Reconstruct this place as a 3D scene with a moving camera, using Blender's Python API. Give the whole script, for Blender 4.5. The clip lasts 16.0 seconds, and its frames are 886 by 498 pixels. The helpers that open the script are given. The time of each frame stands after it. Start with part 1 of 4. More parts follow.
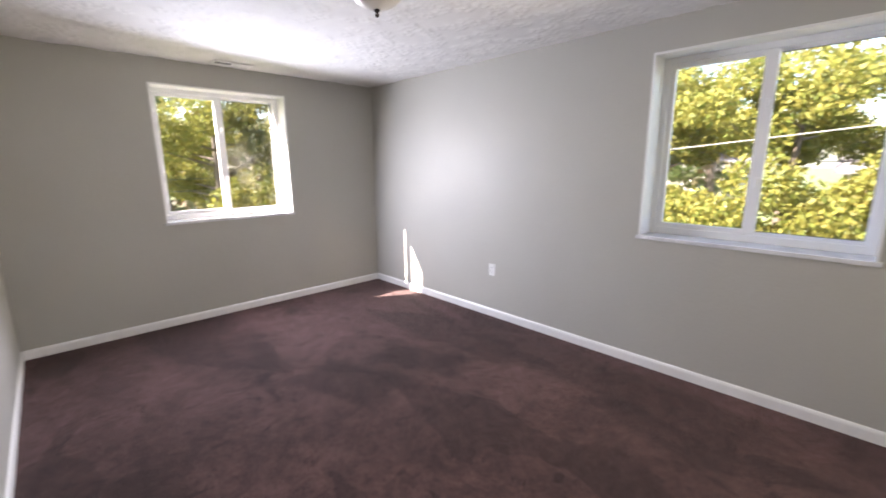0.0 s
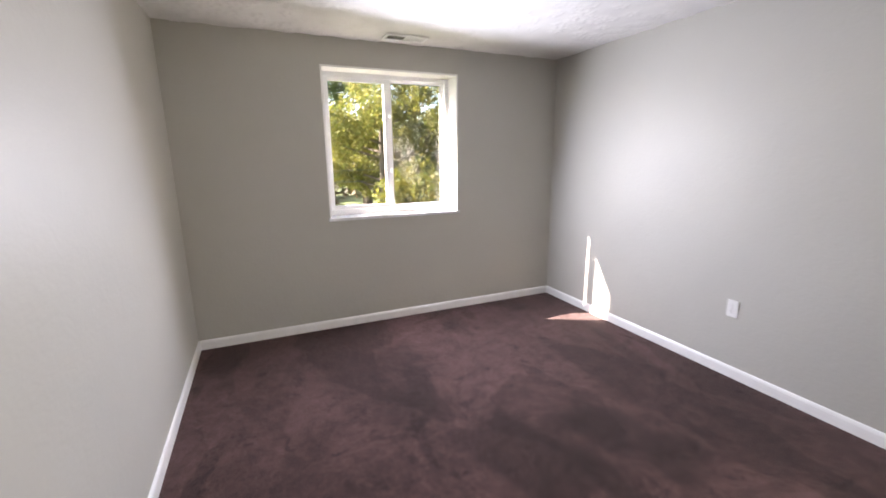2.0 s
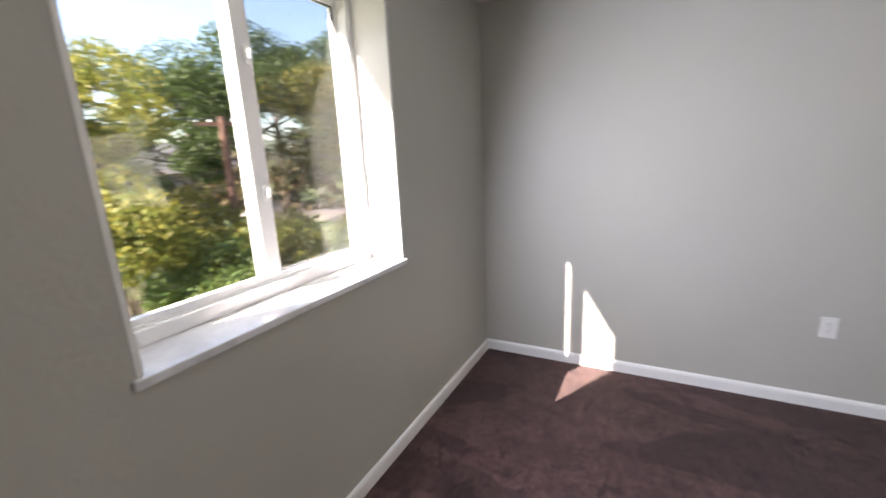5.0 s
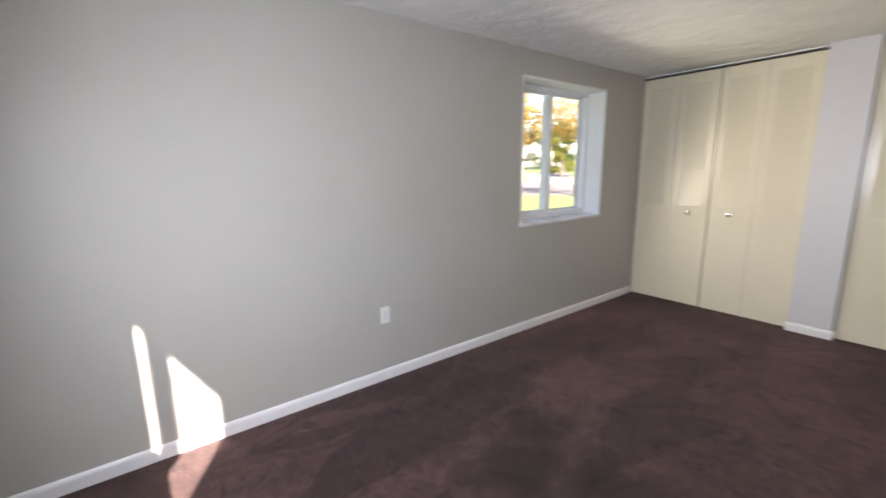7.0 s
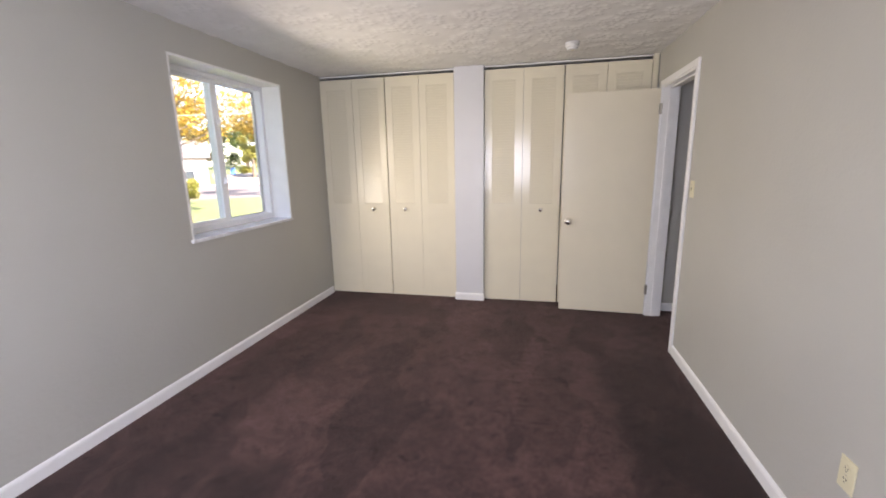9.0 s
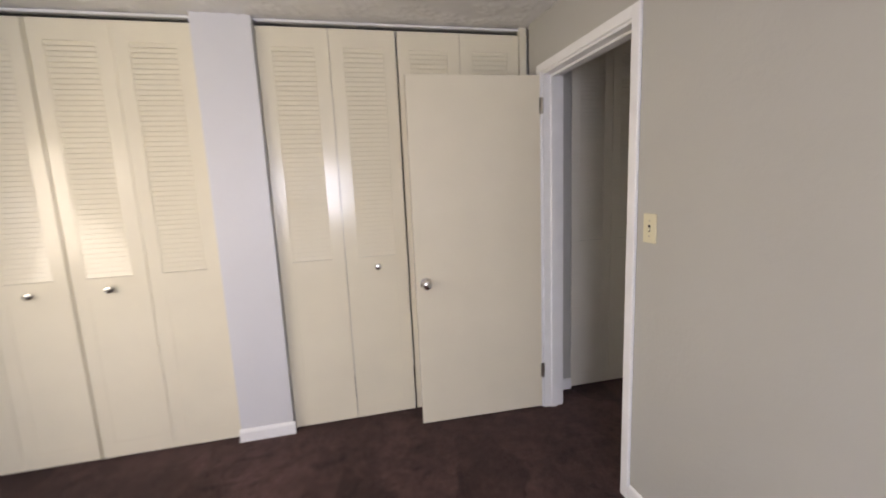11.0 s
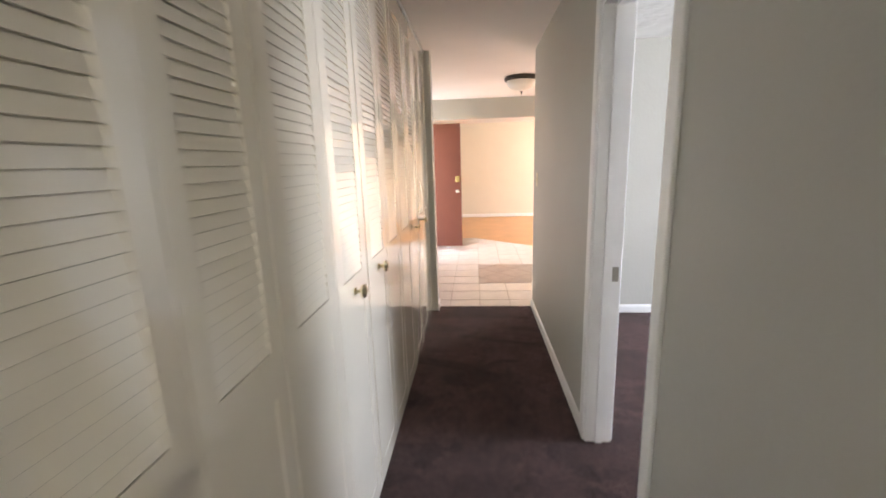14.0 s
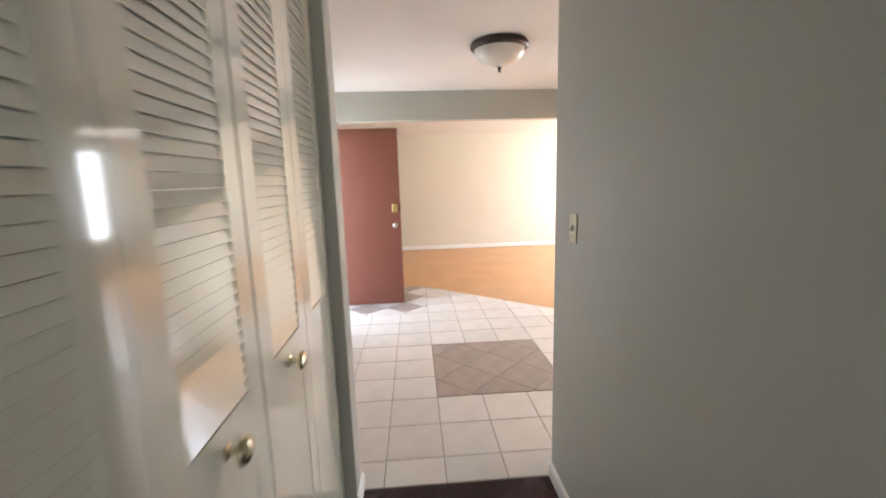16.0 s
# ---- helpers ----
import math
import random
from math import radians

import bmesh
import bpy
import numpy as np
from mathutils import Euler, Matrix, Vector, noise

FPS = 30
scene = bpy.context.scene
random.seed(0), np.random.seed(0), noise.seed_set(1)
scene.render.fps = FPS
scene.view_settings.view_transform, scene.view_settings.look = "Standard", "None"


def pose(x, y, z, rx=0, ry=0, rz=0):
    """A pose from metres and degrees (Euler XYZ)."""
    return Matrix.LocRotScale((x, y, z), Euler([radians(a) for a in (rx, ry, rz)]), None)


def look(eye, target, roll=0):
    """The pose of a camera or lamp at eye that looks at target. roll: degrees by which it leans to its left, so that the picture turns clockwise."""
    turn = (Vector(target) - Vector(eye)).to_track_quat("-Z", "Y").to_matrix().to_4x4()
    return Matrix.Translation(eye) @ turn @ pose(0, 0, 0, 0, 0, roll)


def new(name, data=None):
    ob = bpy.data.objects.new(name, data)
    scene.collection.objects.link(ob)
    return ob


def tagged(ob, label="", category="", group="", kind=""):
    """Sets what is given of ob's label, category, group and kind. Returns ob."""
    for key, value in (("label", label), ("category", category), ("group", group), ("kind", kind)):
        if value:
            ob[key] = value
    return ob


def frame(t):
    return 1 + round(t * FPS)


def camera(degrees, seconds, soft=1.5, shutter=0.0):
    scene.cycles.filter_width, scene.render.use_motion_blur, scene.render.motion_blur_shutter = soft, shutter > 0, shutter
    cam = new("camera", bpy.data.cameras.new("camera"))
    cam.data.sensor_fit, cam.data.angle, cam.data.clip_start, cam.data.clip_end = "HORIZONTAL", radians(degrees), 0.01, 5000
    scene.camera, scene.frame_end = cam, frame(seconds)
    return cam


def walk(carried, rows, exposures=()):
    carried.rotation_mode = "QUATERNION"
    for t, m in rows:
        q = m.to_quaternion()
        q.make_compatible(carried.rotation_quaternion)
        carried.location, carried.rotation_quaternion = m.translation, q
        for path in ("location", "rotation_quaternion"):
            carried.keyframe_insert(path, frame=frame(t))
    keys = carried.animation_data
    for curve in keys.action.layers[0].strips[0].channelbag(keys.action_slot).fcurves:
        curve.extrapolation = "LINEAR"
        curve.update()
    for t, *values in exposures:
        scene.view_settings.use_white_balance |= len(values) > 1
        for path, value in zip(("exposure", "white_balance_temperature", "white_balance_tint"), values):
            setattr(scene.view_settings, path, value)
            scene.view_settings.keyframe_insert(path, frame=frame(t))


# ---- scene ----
cam = camera(94.1, 16.0, 1.7, 0.5)
PATH = [
    (0, (0.319, 0.78, 1.47), (1.671, 2.197, 1.063), -0.4),
    (0.5, (0.351, 0.81, 1.475), (1.483, 2.402, 1.046), -0.6),
    (1, (0.42, 0.939, 1.454), (1.358, 2.652, 1.023), -0.9),
    (1.5, (0.478, 1.284, 1.471), (1.34, 3.04, 1.055), -0.8),
    (2, (0.558, 1.658, 1.454), (1.339, 3.447, 1.018), -0.6),
    (2.5, (0.611, 2.084, 1.451), (1.366, 3.882, 1.005), -0.5),
    (3, (0.573, 2.568, 1.441), (1.46, 4.304, 0.994), -1.0),
    (3.2, (0.571, 2.757, 1.427), (1.503, 4.469, 0.982), -1.2),
    (5.3, (0.619, 4.348, 1.451), (2.496, 4.864, 0.995), -2.4),
    (5.5, (0.623, 4.499, 1.434), (2.558, 4.7, 0.967), -1.7),
    (6, (0.732, 4.546, 1.437), (2.658, 4.201, 1.023), -1.4),
    (6.5, (0.837, 4.539, 1.458), (2.647, 3.794, 1.048), -0.9),
    (7, (0.952, 4.534, 1.433), (2.512, 3.341, 1.052), -0.7),
    (7.5, (1.002, 4.54, 1.455), (2.217, 3.007, 1.042), -0.5),
    (8, (1.029, 4.528, 1.463), (1.909, 2.785, 1.027), -0.2),
    (8.5, (1.049, 4.462, 1.459), (1.664, 2.61, 1.018), -0.4),
    (9, (1.035, 4.237, 1.442), (1.468, 2.327, 1.037), -1.1),
    (9.5, (1.068, 3.878, 1.442), (1.379, 1.94, 1.054), -1.1),
    (10, (1.142, 3.393, 1.447), (1.108, 1.423, 1.105), -2.1),
    (10.2, (1.16, 3.193, 1.453), (1.042, 1.223, 1.13), -1.6),
    (12.3, (0.859, 1.257, 1.422), (-0.618, -0.044, 1.068), -4.5),
    (12.5, (0.713, 1.029, 1.424), (-0.949, -0.009, 1.025), -2.9),
    (13, (0.331, 0.777, 1.424), (-1.505, 0.09, 1.029), -2.2),
    (13.5, (-0.122, 0.579, 1.421), (-2.041, 0.175, 1.03), -2.9),
    (14, (-0.634, 0.479, 1.417), (-2.585, 0.317, 1.009), -1.8),
    (14.5, (-1.183, 0.437, 1.411), (-3.14, 0.419, 1.0), -0.3),
    (15, (-1.704, 0.423, 1.432), (-3.668, 0.604, 1.098), 0.7),
    (15.5, (-2.263, 0.407, 1.45), (-4.239, 0.447, 1.144), 0.1),
    (16, (-2.801, 0.4, 1.451), (-4.769, 0.531, 1.121), -1.7),
]
EXPOSURES = [(0, 4.02, 6750, 24), (1.5, 4.02, 6850, 24), (3.2, 4.07, 6800, 23), (5.3, 3.42, 6850, 21), (6.0, 3.37, 7150, 25), (6.5, 3.42, 7050, 23), (7.0, 3.57, 6850, 20), (7.5, 3.67, 6900, 22), (8.0, 3.77, 6900, 23), (9.0, 3.83, 6900, 25), (10.2, 3.8, 7000, 25), (12.3, 3.9, 6500, 28), (13.0, 4.62, 6350, 28), (13.5, 5.12, 6500, 23), (14.0, 5.17, 6700, 20), (14.5, 4.87, 6800, 19), (15, 4.57, 6650, 21), (15.5, 4.7, 6250, 18), (16, 4.77, 5900, 11)]
walk(cam, [(t, look(eye, target, roll)) for t, eye, target, roll in PATH], EXPOSURES)

# ---- world, sun and large lights ----
SUN_TO = Vector((-0.885, 0.465, 0.745)).normalized()
world = bpy.data.worlds.new("world")
scene.world = world
world.use_nodes = True
wn = world.node_tree
sky = wn.nodes.new("ShaderNodeTexSky")
sky.sky_type = "NISHITA"
sky.sun_disc = False
sky.dust_density = 1.2
sky.sun_elevation = math.asin(SUN_TO.z)
sky.sun_rotation = math.atan2(SUN_TO.x, SUN_TO.y)
wn.links.new(sky.outputs[0], wn.nodes["Background"].inputs[0])
wn.nodes["Background"].inputs[1].default_value = 0.05

sun_data = bpy.data.lights.new("sun", "SUN")
sun_data.energy, sun_data.angle, sun_data.color = 2.8, radians(0.5), (1.0, 0.93, 0.83)
sun = new("sun", sun_data)
sun.matrix_world = look(SUN_TO * 30, (0, 0, 0))


def window_light(name, place, target, wide, high, watts, color):
    """An area lamp added in place of the daylight through one opening."""
    data = bpy.data.lights.new(name, "AREA")
    data.shape, data.size, data.size_y, data.energy, data.color = "RECTANGLE", wide, high, watts, color
    data.spread = radians(166)
    ob = new(name, data)
    ob.matrix_world = look(place, target)
    return ob


# added just inside the two visible windows, to brighten the bedroom beyond its sky light
window_light("north_window_light", (1.651, 5.03, 1.42), (2.55, 0, 0.12), 1.12, 0.82, 4.7, (0.75, 0.85, 1.0))
window_light("east_window_light", (3.19, 1.316, 1.42), (0, 1.316, 0.57), 1.12, 0.82, 1.6, (1.0, 0.96, 0.76))
# added at openings which the camera never faces
window_light("living_window_light", (-9.6, 5.25, 1.35), (-9.6, 0, 1.2), 2.2, 1.5, 5.6, (0.94, 0.97, 0.97))
window_light("second_room_window_light", (-2.6, 4.75, 1.5), (-2.6, 0, 1.3), 1.4, 1.1, 4.4, (0.80, 0.90, 1.0))
window_light("front_door_light", (-7.15, -0.76, 1.05), (-7.15, 3, 0.9), 0.8, 1.9, 0.98, (0.93, 0.97, 1.0))

# ---- materials ----


def material(name, color, rough=0.5, metal=0.0, spec=0.5, vary=0.06, vary_scale=3.0, grain=0.0, grain_scale=200.0, bump=0.0, bump_scale=60.0, random_tone=0.0, coat=0.0):
    m = bpy.data.materials.new(name)
    m.use_nodes = True
    nt = m.node_tree
    b = nt.nodes["Principled BSDF"]
    b.inputs["Roughness"].default_value = rough
    b.inputs["Metallic"].default_value = metal
    b.inputs["Specular IOR Level"].default_value = spec
    b.inputs["Coat Weight"].default_value = coat
    b.inputs["Coat Roughness"].default_value = 0.05
    tc = nt.nodes.new("ShaderNodeTexCoord")
    n1 = nt.nodes.new("ShaderNodeTexNoise")
    n1.inputs["Scale"].default_value = vary_scale
    n1.inputs["Detail"].default_value = 4
    nt.links.new(tc.outputs["Object"], n1.inputs["Vector"])
    n2 = nt.nodes.new("ShaderNodeTexNoise")
    n2.inputs["Scale"].default_value = grain_scale
    n2.inputs["Detail"].default_value = 2
    nt.links.new(tc.outputs["Object"], n2.inputs["Vector"])

    def scaled(sock, low, high):
        r = nt.nodes.new("ShaderNodeMapRange")
        r.inputs[1].default_value, r.inputs[2].default_value = 0.3, 0.7
        r.inputs[3].default_value, r.inputs[4].default_value = low, high
        nt.links.new(sock, r.inputs[0])
        return r.outputs[0]

    value = scaled(n1.outputs["Fac"], 1 - vary, 1 + vary)
    if grain:
        mul = nt.nodes.new("ShaderNodeMath")
        mul.operation = "MULTIPLY"
        nt.links.new(value, mul.inputs[0])
        nt.links.new(scaled(n2.outputs["Fac"], 1 - grain, 1 + grain), mul.inputs[1])
        value = mul.outputs[0]
    if random_tone:
        oi = nt.nodes.new("ShaderNodeObjectInfo")
        r = nt.nodes.new("ShaderNodeMapRange")
        r.inputs[3].default_value, r.inputs[4].default_value = 1 - random_tone, 1 + random_tone
        nt.links.new(oi.outputs["Random"], r.inputs[0])
        mul = nt.nodes.new("ShaderNodeMath")
        mul.operation = "MULTIPLY"
        nt.links.new(value, mul.inputs[0])
        nt.links.new(r.outputs[0], mul.inputs[1])
        value = mul.outputs[0]
    vm = nt.nodes.new("ShaderNodeVectorMath")
    vm.operation = "SCALE"
    vm.inputs[0].default_value = color
    nt.links.new(value, vm.inputs["Scale"])
    nt.links.new(vm.outputs[0], b.inputs["Base Color"])
    if bump:
        n3 = nt.nodes.new("ShaderNodeTexNoise")
        n3.inputs["Scale"].default_value = bump_scale
        n3.inputs["Detail"].default_value = 3
        nt.links.new(tc.outputs["Object"], n3.inputs["Vector"])
        bp = nt.nodes.new("ShaderNodeBump")
        bp.inputs["Strength"].default_value = bump
        bp.inputs["Distance"].default_value = 0.004
        n4 = nt.nodes.new("ShaderNodeTexNoise")
        n4.inputs["Scale"].default_value = bump_scale * 0.27
        n4.inputs["Detail"].default_value = 5
        n4.inputs["Distortion"].default_value = 0.7
        nt.links.new(tc.outputs["Object"], n4.inputs["Vector"])
        ma = nt.nodes.new("ShaderNodeMath")
        ma.operation = "MULTIPLY_ADD"
        ma.inputs[1].default_value = 1.4
        nt.links.new(n4.outputs["Fac"], ma.inputs[0])
        nt.links.new(n3.outputs["Fac"], ma.inputs[2])
        nt.links.new(ma.outputs[0], bp.inputs["Height"])
        nt.links.new(bp.outputs[0], b.inputs["Normal"])
    return m


def carpet_material():
    m = bpy.data.materials.new("carpet")
    m.use_nodes = True
    nt = m.node_tree
    b = nt.nodes["Principled BSDF"]
    b.inputs["Roughness"].default_value = 0.95
    b.inputs["Specular IOR Level"].default_value = 0.12
    b.inputs["Sheen Weight"].default_value = 0.22
    b.inputs["Sheen Roughness"].default_value = 0.5
    b.inputs["Sheen Tint"].default_value = (0.72, 0.58, 0.56, 1)
    tc = nt.nodes.new("ShaderNodeTexCoord")

    def layer(scale, detail, rough, low, high, out_low, out_high, stretch=(1, 1, 1), turn=0.0, warp=0.0):
        """One layer of pile shading: a noise, cut between low and high, as a factor."""
        mp = nt.nodes.new("ShaderNodeMapping")
        mp.inputs["Scale"].default_value = stretch
        mp.inputs["Rotation"].default_value = (0, 0, turn)
        nt.links.new(tc.outputs["Object"], mp.inputs["Vector"])
        n = nt.nodes.new("ShaderNodeTexNoise")
        n.inputs["Scale"].default_value = scale
        n.inputs["Detail"].default_value = detail
        n.inputs["Roughness"].default_value = rough
        n.inputs["Distortion"].default_value = warp
        nt.links.new(mp.outputs[0], n.inputs["Vector"])
        r = nt.nodes.new("ShaderNodeMapRange")
        r.interpolation_type = "SMOOTHSTEP"
        r.inputs[1].default_value, r.inputs[2].default_value = low, high
        r.inputs[3].default_value, r.inputs[4].default_value = out_low, out_high
        nt.links.new(n.outputs["Fac"], r.inputs[0])
        return r.outputs[0]

    def times(p, q):
        k = nt.nodes.new("ShaderNodeMath")
        k.operation = "MULTIPLY"
        nt.links.new(p, k.inputs[0])
        nt.links.new(q, k.inputs[1])
        return k.outputs[0]

    value = times(layer(0.7, 3, 0.5, 0.36, 0.64, 0.70, 1.18, turn=0.4), layer(3.6, 8, 0.72, 0.38, 0.60, 0.80, 1.14, warp=0.4))
    value = times(value, layer(11, 6, 0.8, 0.34, 0.64, 0.72, 1.24, warp=0.3))
    value = times(value, layer(38, 4, 0.7, 0.34, 0.64, 0.84, 1.16))
    # scuffs and crescents where feet turned the pile
    value = times(value, layer(5.2, 5, 0.62, 0.34, 0.40, 0.50, 1.0, (1.0, 1.7, 1.0), 0.9, 0.8))
    value = times(value, layer(2.4, 4, 0.55, 0.32, 0.38, 0.62, 1.0, (1.5, 0.8, 1.0), 2.2, 0.5))
    # brushed patches with straight-ish edges, left by a cleaner's nozzle
    mp = nt.nodes.new("ShaderNodeMapping")
    mp.inputs["Rotation"].default_value = (0, 0, 0.55)
    mp.inputs["Scale"].default_value = (1.5, 0.62, 0.0)
    nt.links.new(tc.outputs["Object"], mp.inputs["Vector"])
    wob = nt.nodes.new("ShaderNodeTexNoise")
    wob.inputs["Scale"].default_value = 6
    wob.inputs["Detail"].default_value = 5
    nt.links.new(tc.outputs["Object"], wob.inputs["Vector"])
    mixed = nt.nodes.new("ShaderNodeVectorMath")
    mixed.operation = "MULTIPLY_ADD"
    mixed.inputs[1].default_value = (0.13, 0.13, 0.0)
    nt.links.new(wob.outputs["Color"], mixed.inputs[0])
    nt.links.new(mp.outputs[0], mixed.inputs[2])
    cells = nt.nodes.new("ShaderNodeTexVoronoi")
    cells.distance = "CHEBYCHEV"
    cells.inputs["Scale"].default_value = 2.3
    nt.links.new(mixed.outputs[0], cells.inputs["Vector"])
    pick = nt.nodes.new("ShaderNodeMapRange")
    pick.inputs[1].default_value, pick.inputs[2].default_value = 0.20, 0.30
    pick.inputs[3].default_value, pick.inputs[4].default_value = 0.66, 1.04
    sep = nt.nodes.new("ShaderNodeSeparateColor")
    nt.links.new(cells.outputs["Color"], sep.inputs[0])
    nt.links.new(sep.outputs[0], pick.inputs[0])
    value = times(value, pick.outputs[0])

    def strip(cx, cy, turn, half_wide, half_long, dark):
        """A swath of pile laid the other way by one pull of a cleaner, its shade painted in as a factor."""
        mp = nt.nodes.new("ShaderNodeMapping")
        mp.vector_type = "TEXTURE"
        mp.inputs["Location"].default_value = (cx, cy, 0)
        mp.inputs["Rotation"].default_value = (0, 0, radians(turn))
        mp.inputs["Scale"].default_value = (half_wide, half_long, 1)
        frayed = nt.nodes.new("ShaderNodeVectorMath")
        frayed.operation = "MULTIPLY_ADD"
        frayed.inputs[1].default_value = (0.14, 0.14, 0.0)
        nt.links.new(wob.outputs["Color"], frayed.inputs[0])
        nt.links.new(tc.outputs["Object"], frayed.inputs[2])
        nt.links.new(frayed.outputs[0], mp.inputs["Vector"])
        size = nt.nodes.new("ShaderNodeVectorMath")
        size.operation = "ABSOLUTE"
        nt.links.new(mp.outputs[0], size.inputs[0])
        xyz = nt.nodes.new("ShaderNodeSeparateXYZ")
        nt.links.new(size.outputs[0], xyz.inputs[0])
        far = nt.nodes.new("ShaderNodeMath")
        far.operation = "MAXIMUM"
        nt.links.new(xyz.outputs[0], far.inputs[0])
        nt.links.new(xyz.outputs[1], far.inputs[1])
        r = nt.nodes.new("ShaderNodeMapRange")
        r.interpolation_type = "SMOOTHSTEP"
        r.inputs[1].default_value, r.inputs[2].default_value = 0.66, 1.16
        r.inputs[3].default_value, r.inputs[4].default_value = dark, 1.0
        nt.links.new(far.outputs[0], r.inputs[0])
        return r.outputs[0]

    for swath in ((0.34, 2.1, 4, 0.30, 1.05, 0.46), (2.28, 3.1, 24, 0.18, 0.38, 0.52), (1.72, 3.2, 20, 0.22, 0.38, 0.50), (3.0, 2.2, -4, 0.26, 1.3, 0.62),
                  (2.7, 0.45, 82, 0.22, 0.8, 0.66), (1.35, 4.1, -12, 0.2, 0.5, 0.7), (-3.3, 2.2, 35, 0.22, 0.6, 0.7), (-2.3, 0.5, 88, 0.3, 1.3, 0.8)):
        value = times(value, strip(*swath))
    value = times(value, layer(420, 2, 0.5, 0.3, 0.7, 0.72, 1.28))
    vm = nt.nodes.new("ShaderNodeVectorMath")
    vm.operation = "SCALE"
    vm.inputs[0].default_value = (0.066, 0.035, 0.033)
    nt.links.new(value, vm.inputs["Scale"])
    nt.links.new(vm.outputs[0], b.inputs["Base Color"])
    n3 = nt.nodes.new("ShaderNodeTexNoise")
    n3.inputs["Scale"].default_value = 330
    nt.links.new(tc.outputs["Object"], n3.inputs["Vector"])
    bp = nt.nodes.new("ShaderNodeBump")
    bp.inputs["Strength"].default_value = 0.9
    bp.inputs["Distance"].default_value = 0.004
    nt.links.new(n3.outputs["Fac"], bp.inputs["Height"])
    nt.links.new(bp.outputs[0], b.inputs["Normal"])
    return m


def glass_material():
    m = bpy.data.materials.new("window_glass")
    m.use_nodes = True
    nt = m.node_tree
    nt.nodes.remove(nt.nodes["Principled BSDF"])
    out = nt.nodes["Material Output"]
    tr = nt.nodes.new("ShaderNodeBsdfTransparent")
    tr.inputs[0].default_value = (0.94, 0.96, 0.95, 1)
    gl = nt.nodes.new("ShaderNodeBsdfGlossy")
    gl.inputs["Roughness"].default_value = 0.02
    fw = nt.nodes.new("ShaderNodeLayerWeight")
    pw = nt.nodes.new("ShaderNodeMath")
    pw.operation = "POWER"
    pw.inputs[1].default_value = 4.0
    nt.links.new(fw.outputs["Facing"], pw.inputs[0])
    fr = nt.nodes.new("ShaderNodeMath")
    fr.operation = "MULTIPLY_ADD"
    fr.inputs[1].default_value, fr.inputs[2].default_value = 0.06, 0.02
    nt.links.new(pw.outputs[0], fr.inputs[0])
    mx = nt.nodes.new("ShaderNodeMixShader")
    nt.links.new(fr.outputs[0], mx.inputs[0])
    nt.links.new(tr.outputs[0], mx.inputs[1])
    nt.links.new(gl.outputs[0], mx.inputs[2])
    nt.links.new(mx.outputs[0], out.inputs[0])
    return m


def screen_material():
    """Woven insect screen: fine grey thread with the gaps between."""
    m = bpy.data.materials.new("insect_screen")
    m.use_nodes = True
    nt = m.node_tree
    b = nt.nodes["Principled BSDF"]
    b.inputs["Base Color"].default_value = (0.012, 0.012, 0.013, 1)
    b.inputs["Roughness"].default_value = 0.6
    tr = nt.nodes.new("ShaderNodeBsdfTransparent")
    mx = nt.nodes.new("ShaderNodeMixShader")
    mx.inputs[0].default_value = 0.22
    nt.links.new(tr.outputs[0], mx.inputs[1])
    nt.links.new(b.outputs[0], mx.inputs[2])
    nt.links.new(mx.outputs[0], nt.nodes["Material Output"].inputs[0])
    return m


SCREEN = screen_material()
PAINT = material("greige_wall_paint", (0.488, 0.480, 0.438), rough=0.46, spec=0.28, vary=0.025, vary_scale=1.6, bump=0.28, bump_scale=55)
COLUMN_PAINT = material("pale_column_paint", (0.70, 0.70, 0.71), rough=0.36, vary=0.02, bump=0.15, bump_scale=55)
CREAM_WALL = material("cream_wall_paint", (0.74, 0.69, 0.58), rough=0.5, vary=0.02, bump=0.1)
WHITE = material("white_trim_paint", (0.87, 0.87, 0.86), rough=0.33, vary=0.03, vary_scale=8)
VINYL = material("white_vinyl", (0.85, 0.86, 0.87), rough=0.3, vary=0.02, vary_scale=6)
CLOSET_PAINT = material("cream_metal_paint", (0.81, 0.75, 0.585), rough=0.19, spec=0.5, vary=0.02, vary_scale=5, bump=0.05, bump_scale=25)
HALL_CLOSET_PAINT = material("ivory_metal_paint", (0.85, 0.815, 0.71), rough=0.13, spec=0.5, vary=0.02, vary_scale=5, bump=0.014, bump_scale=10, coat=1.0)
DOOR_PAINT = material("beige_door_paint", (0.81, 0.745, 0.585), rough=0.24, vary=0.02, vary_scale=4, bump=0.05, bump_scale=30)
CEILING_BED = material("stomped_ceiling_paint", (0.80, 0.79, 0.77), rough=0.8, vary=0.04, vary_scale=5, bump=0.2, bump_scale=90)
CEILING_HALL = material("smooth_ceiling_paint", (0.76, 0.72, 0.70), rough=0.75, vary=0.02, bump=0.1, bump_scale=40)
CARPET = carpet_material()
MARBLE = material("grey_marble", (0.72, 0.73, 0.75), rough=0.09, vary=0.14, vary_scale=9, grain=0.05, grain_scale=40)
CHROME = material("polished_chrome", (0.72, 0.70, 0.66), rough=0.14, metal=1.0, vary=0.03)
PALE_BRASS = material("worn_pale_brass", (0.74, 0.66, 0.46), rough=0.12, metal=1.0, vary=0.05, vary_scale=30)
BRASS = material("polished_brass", (0.78, 0.58, 0.25), rough=0.2, metal=1.0, vary=0.04)
STEEL = material("hinge_steel", (0.42, 0.39, 0.34), rough=0.35, metal=1.0, vary=0.08, vary_scale=20)
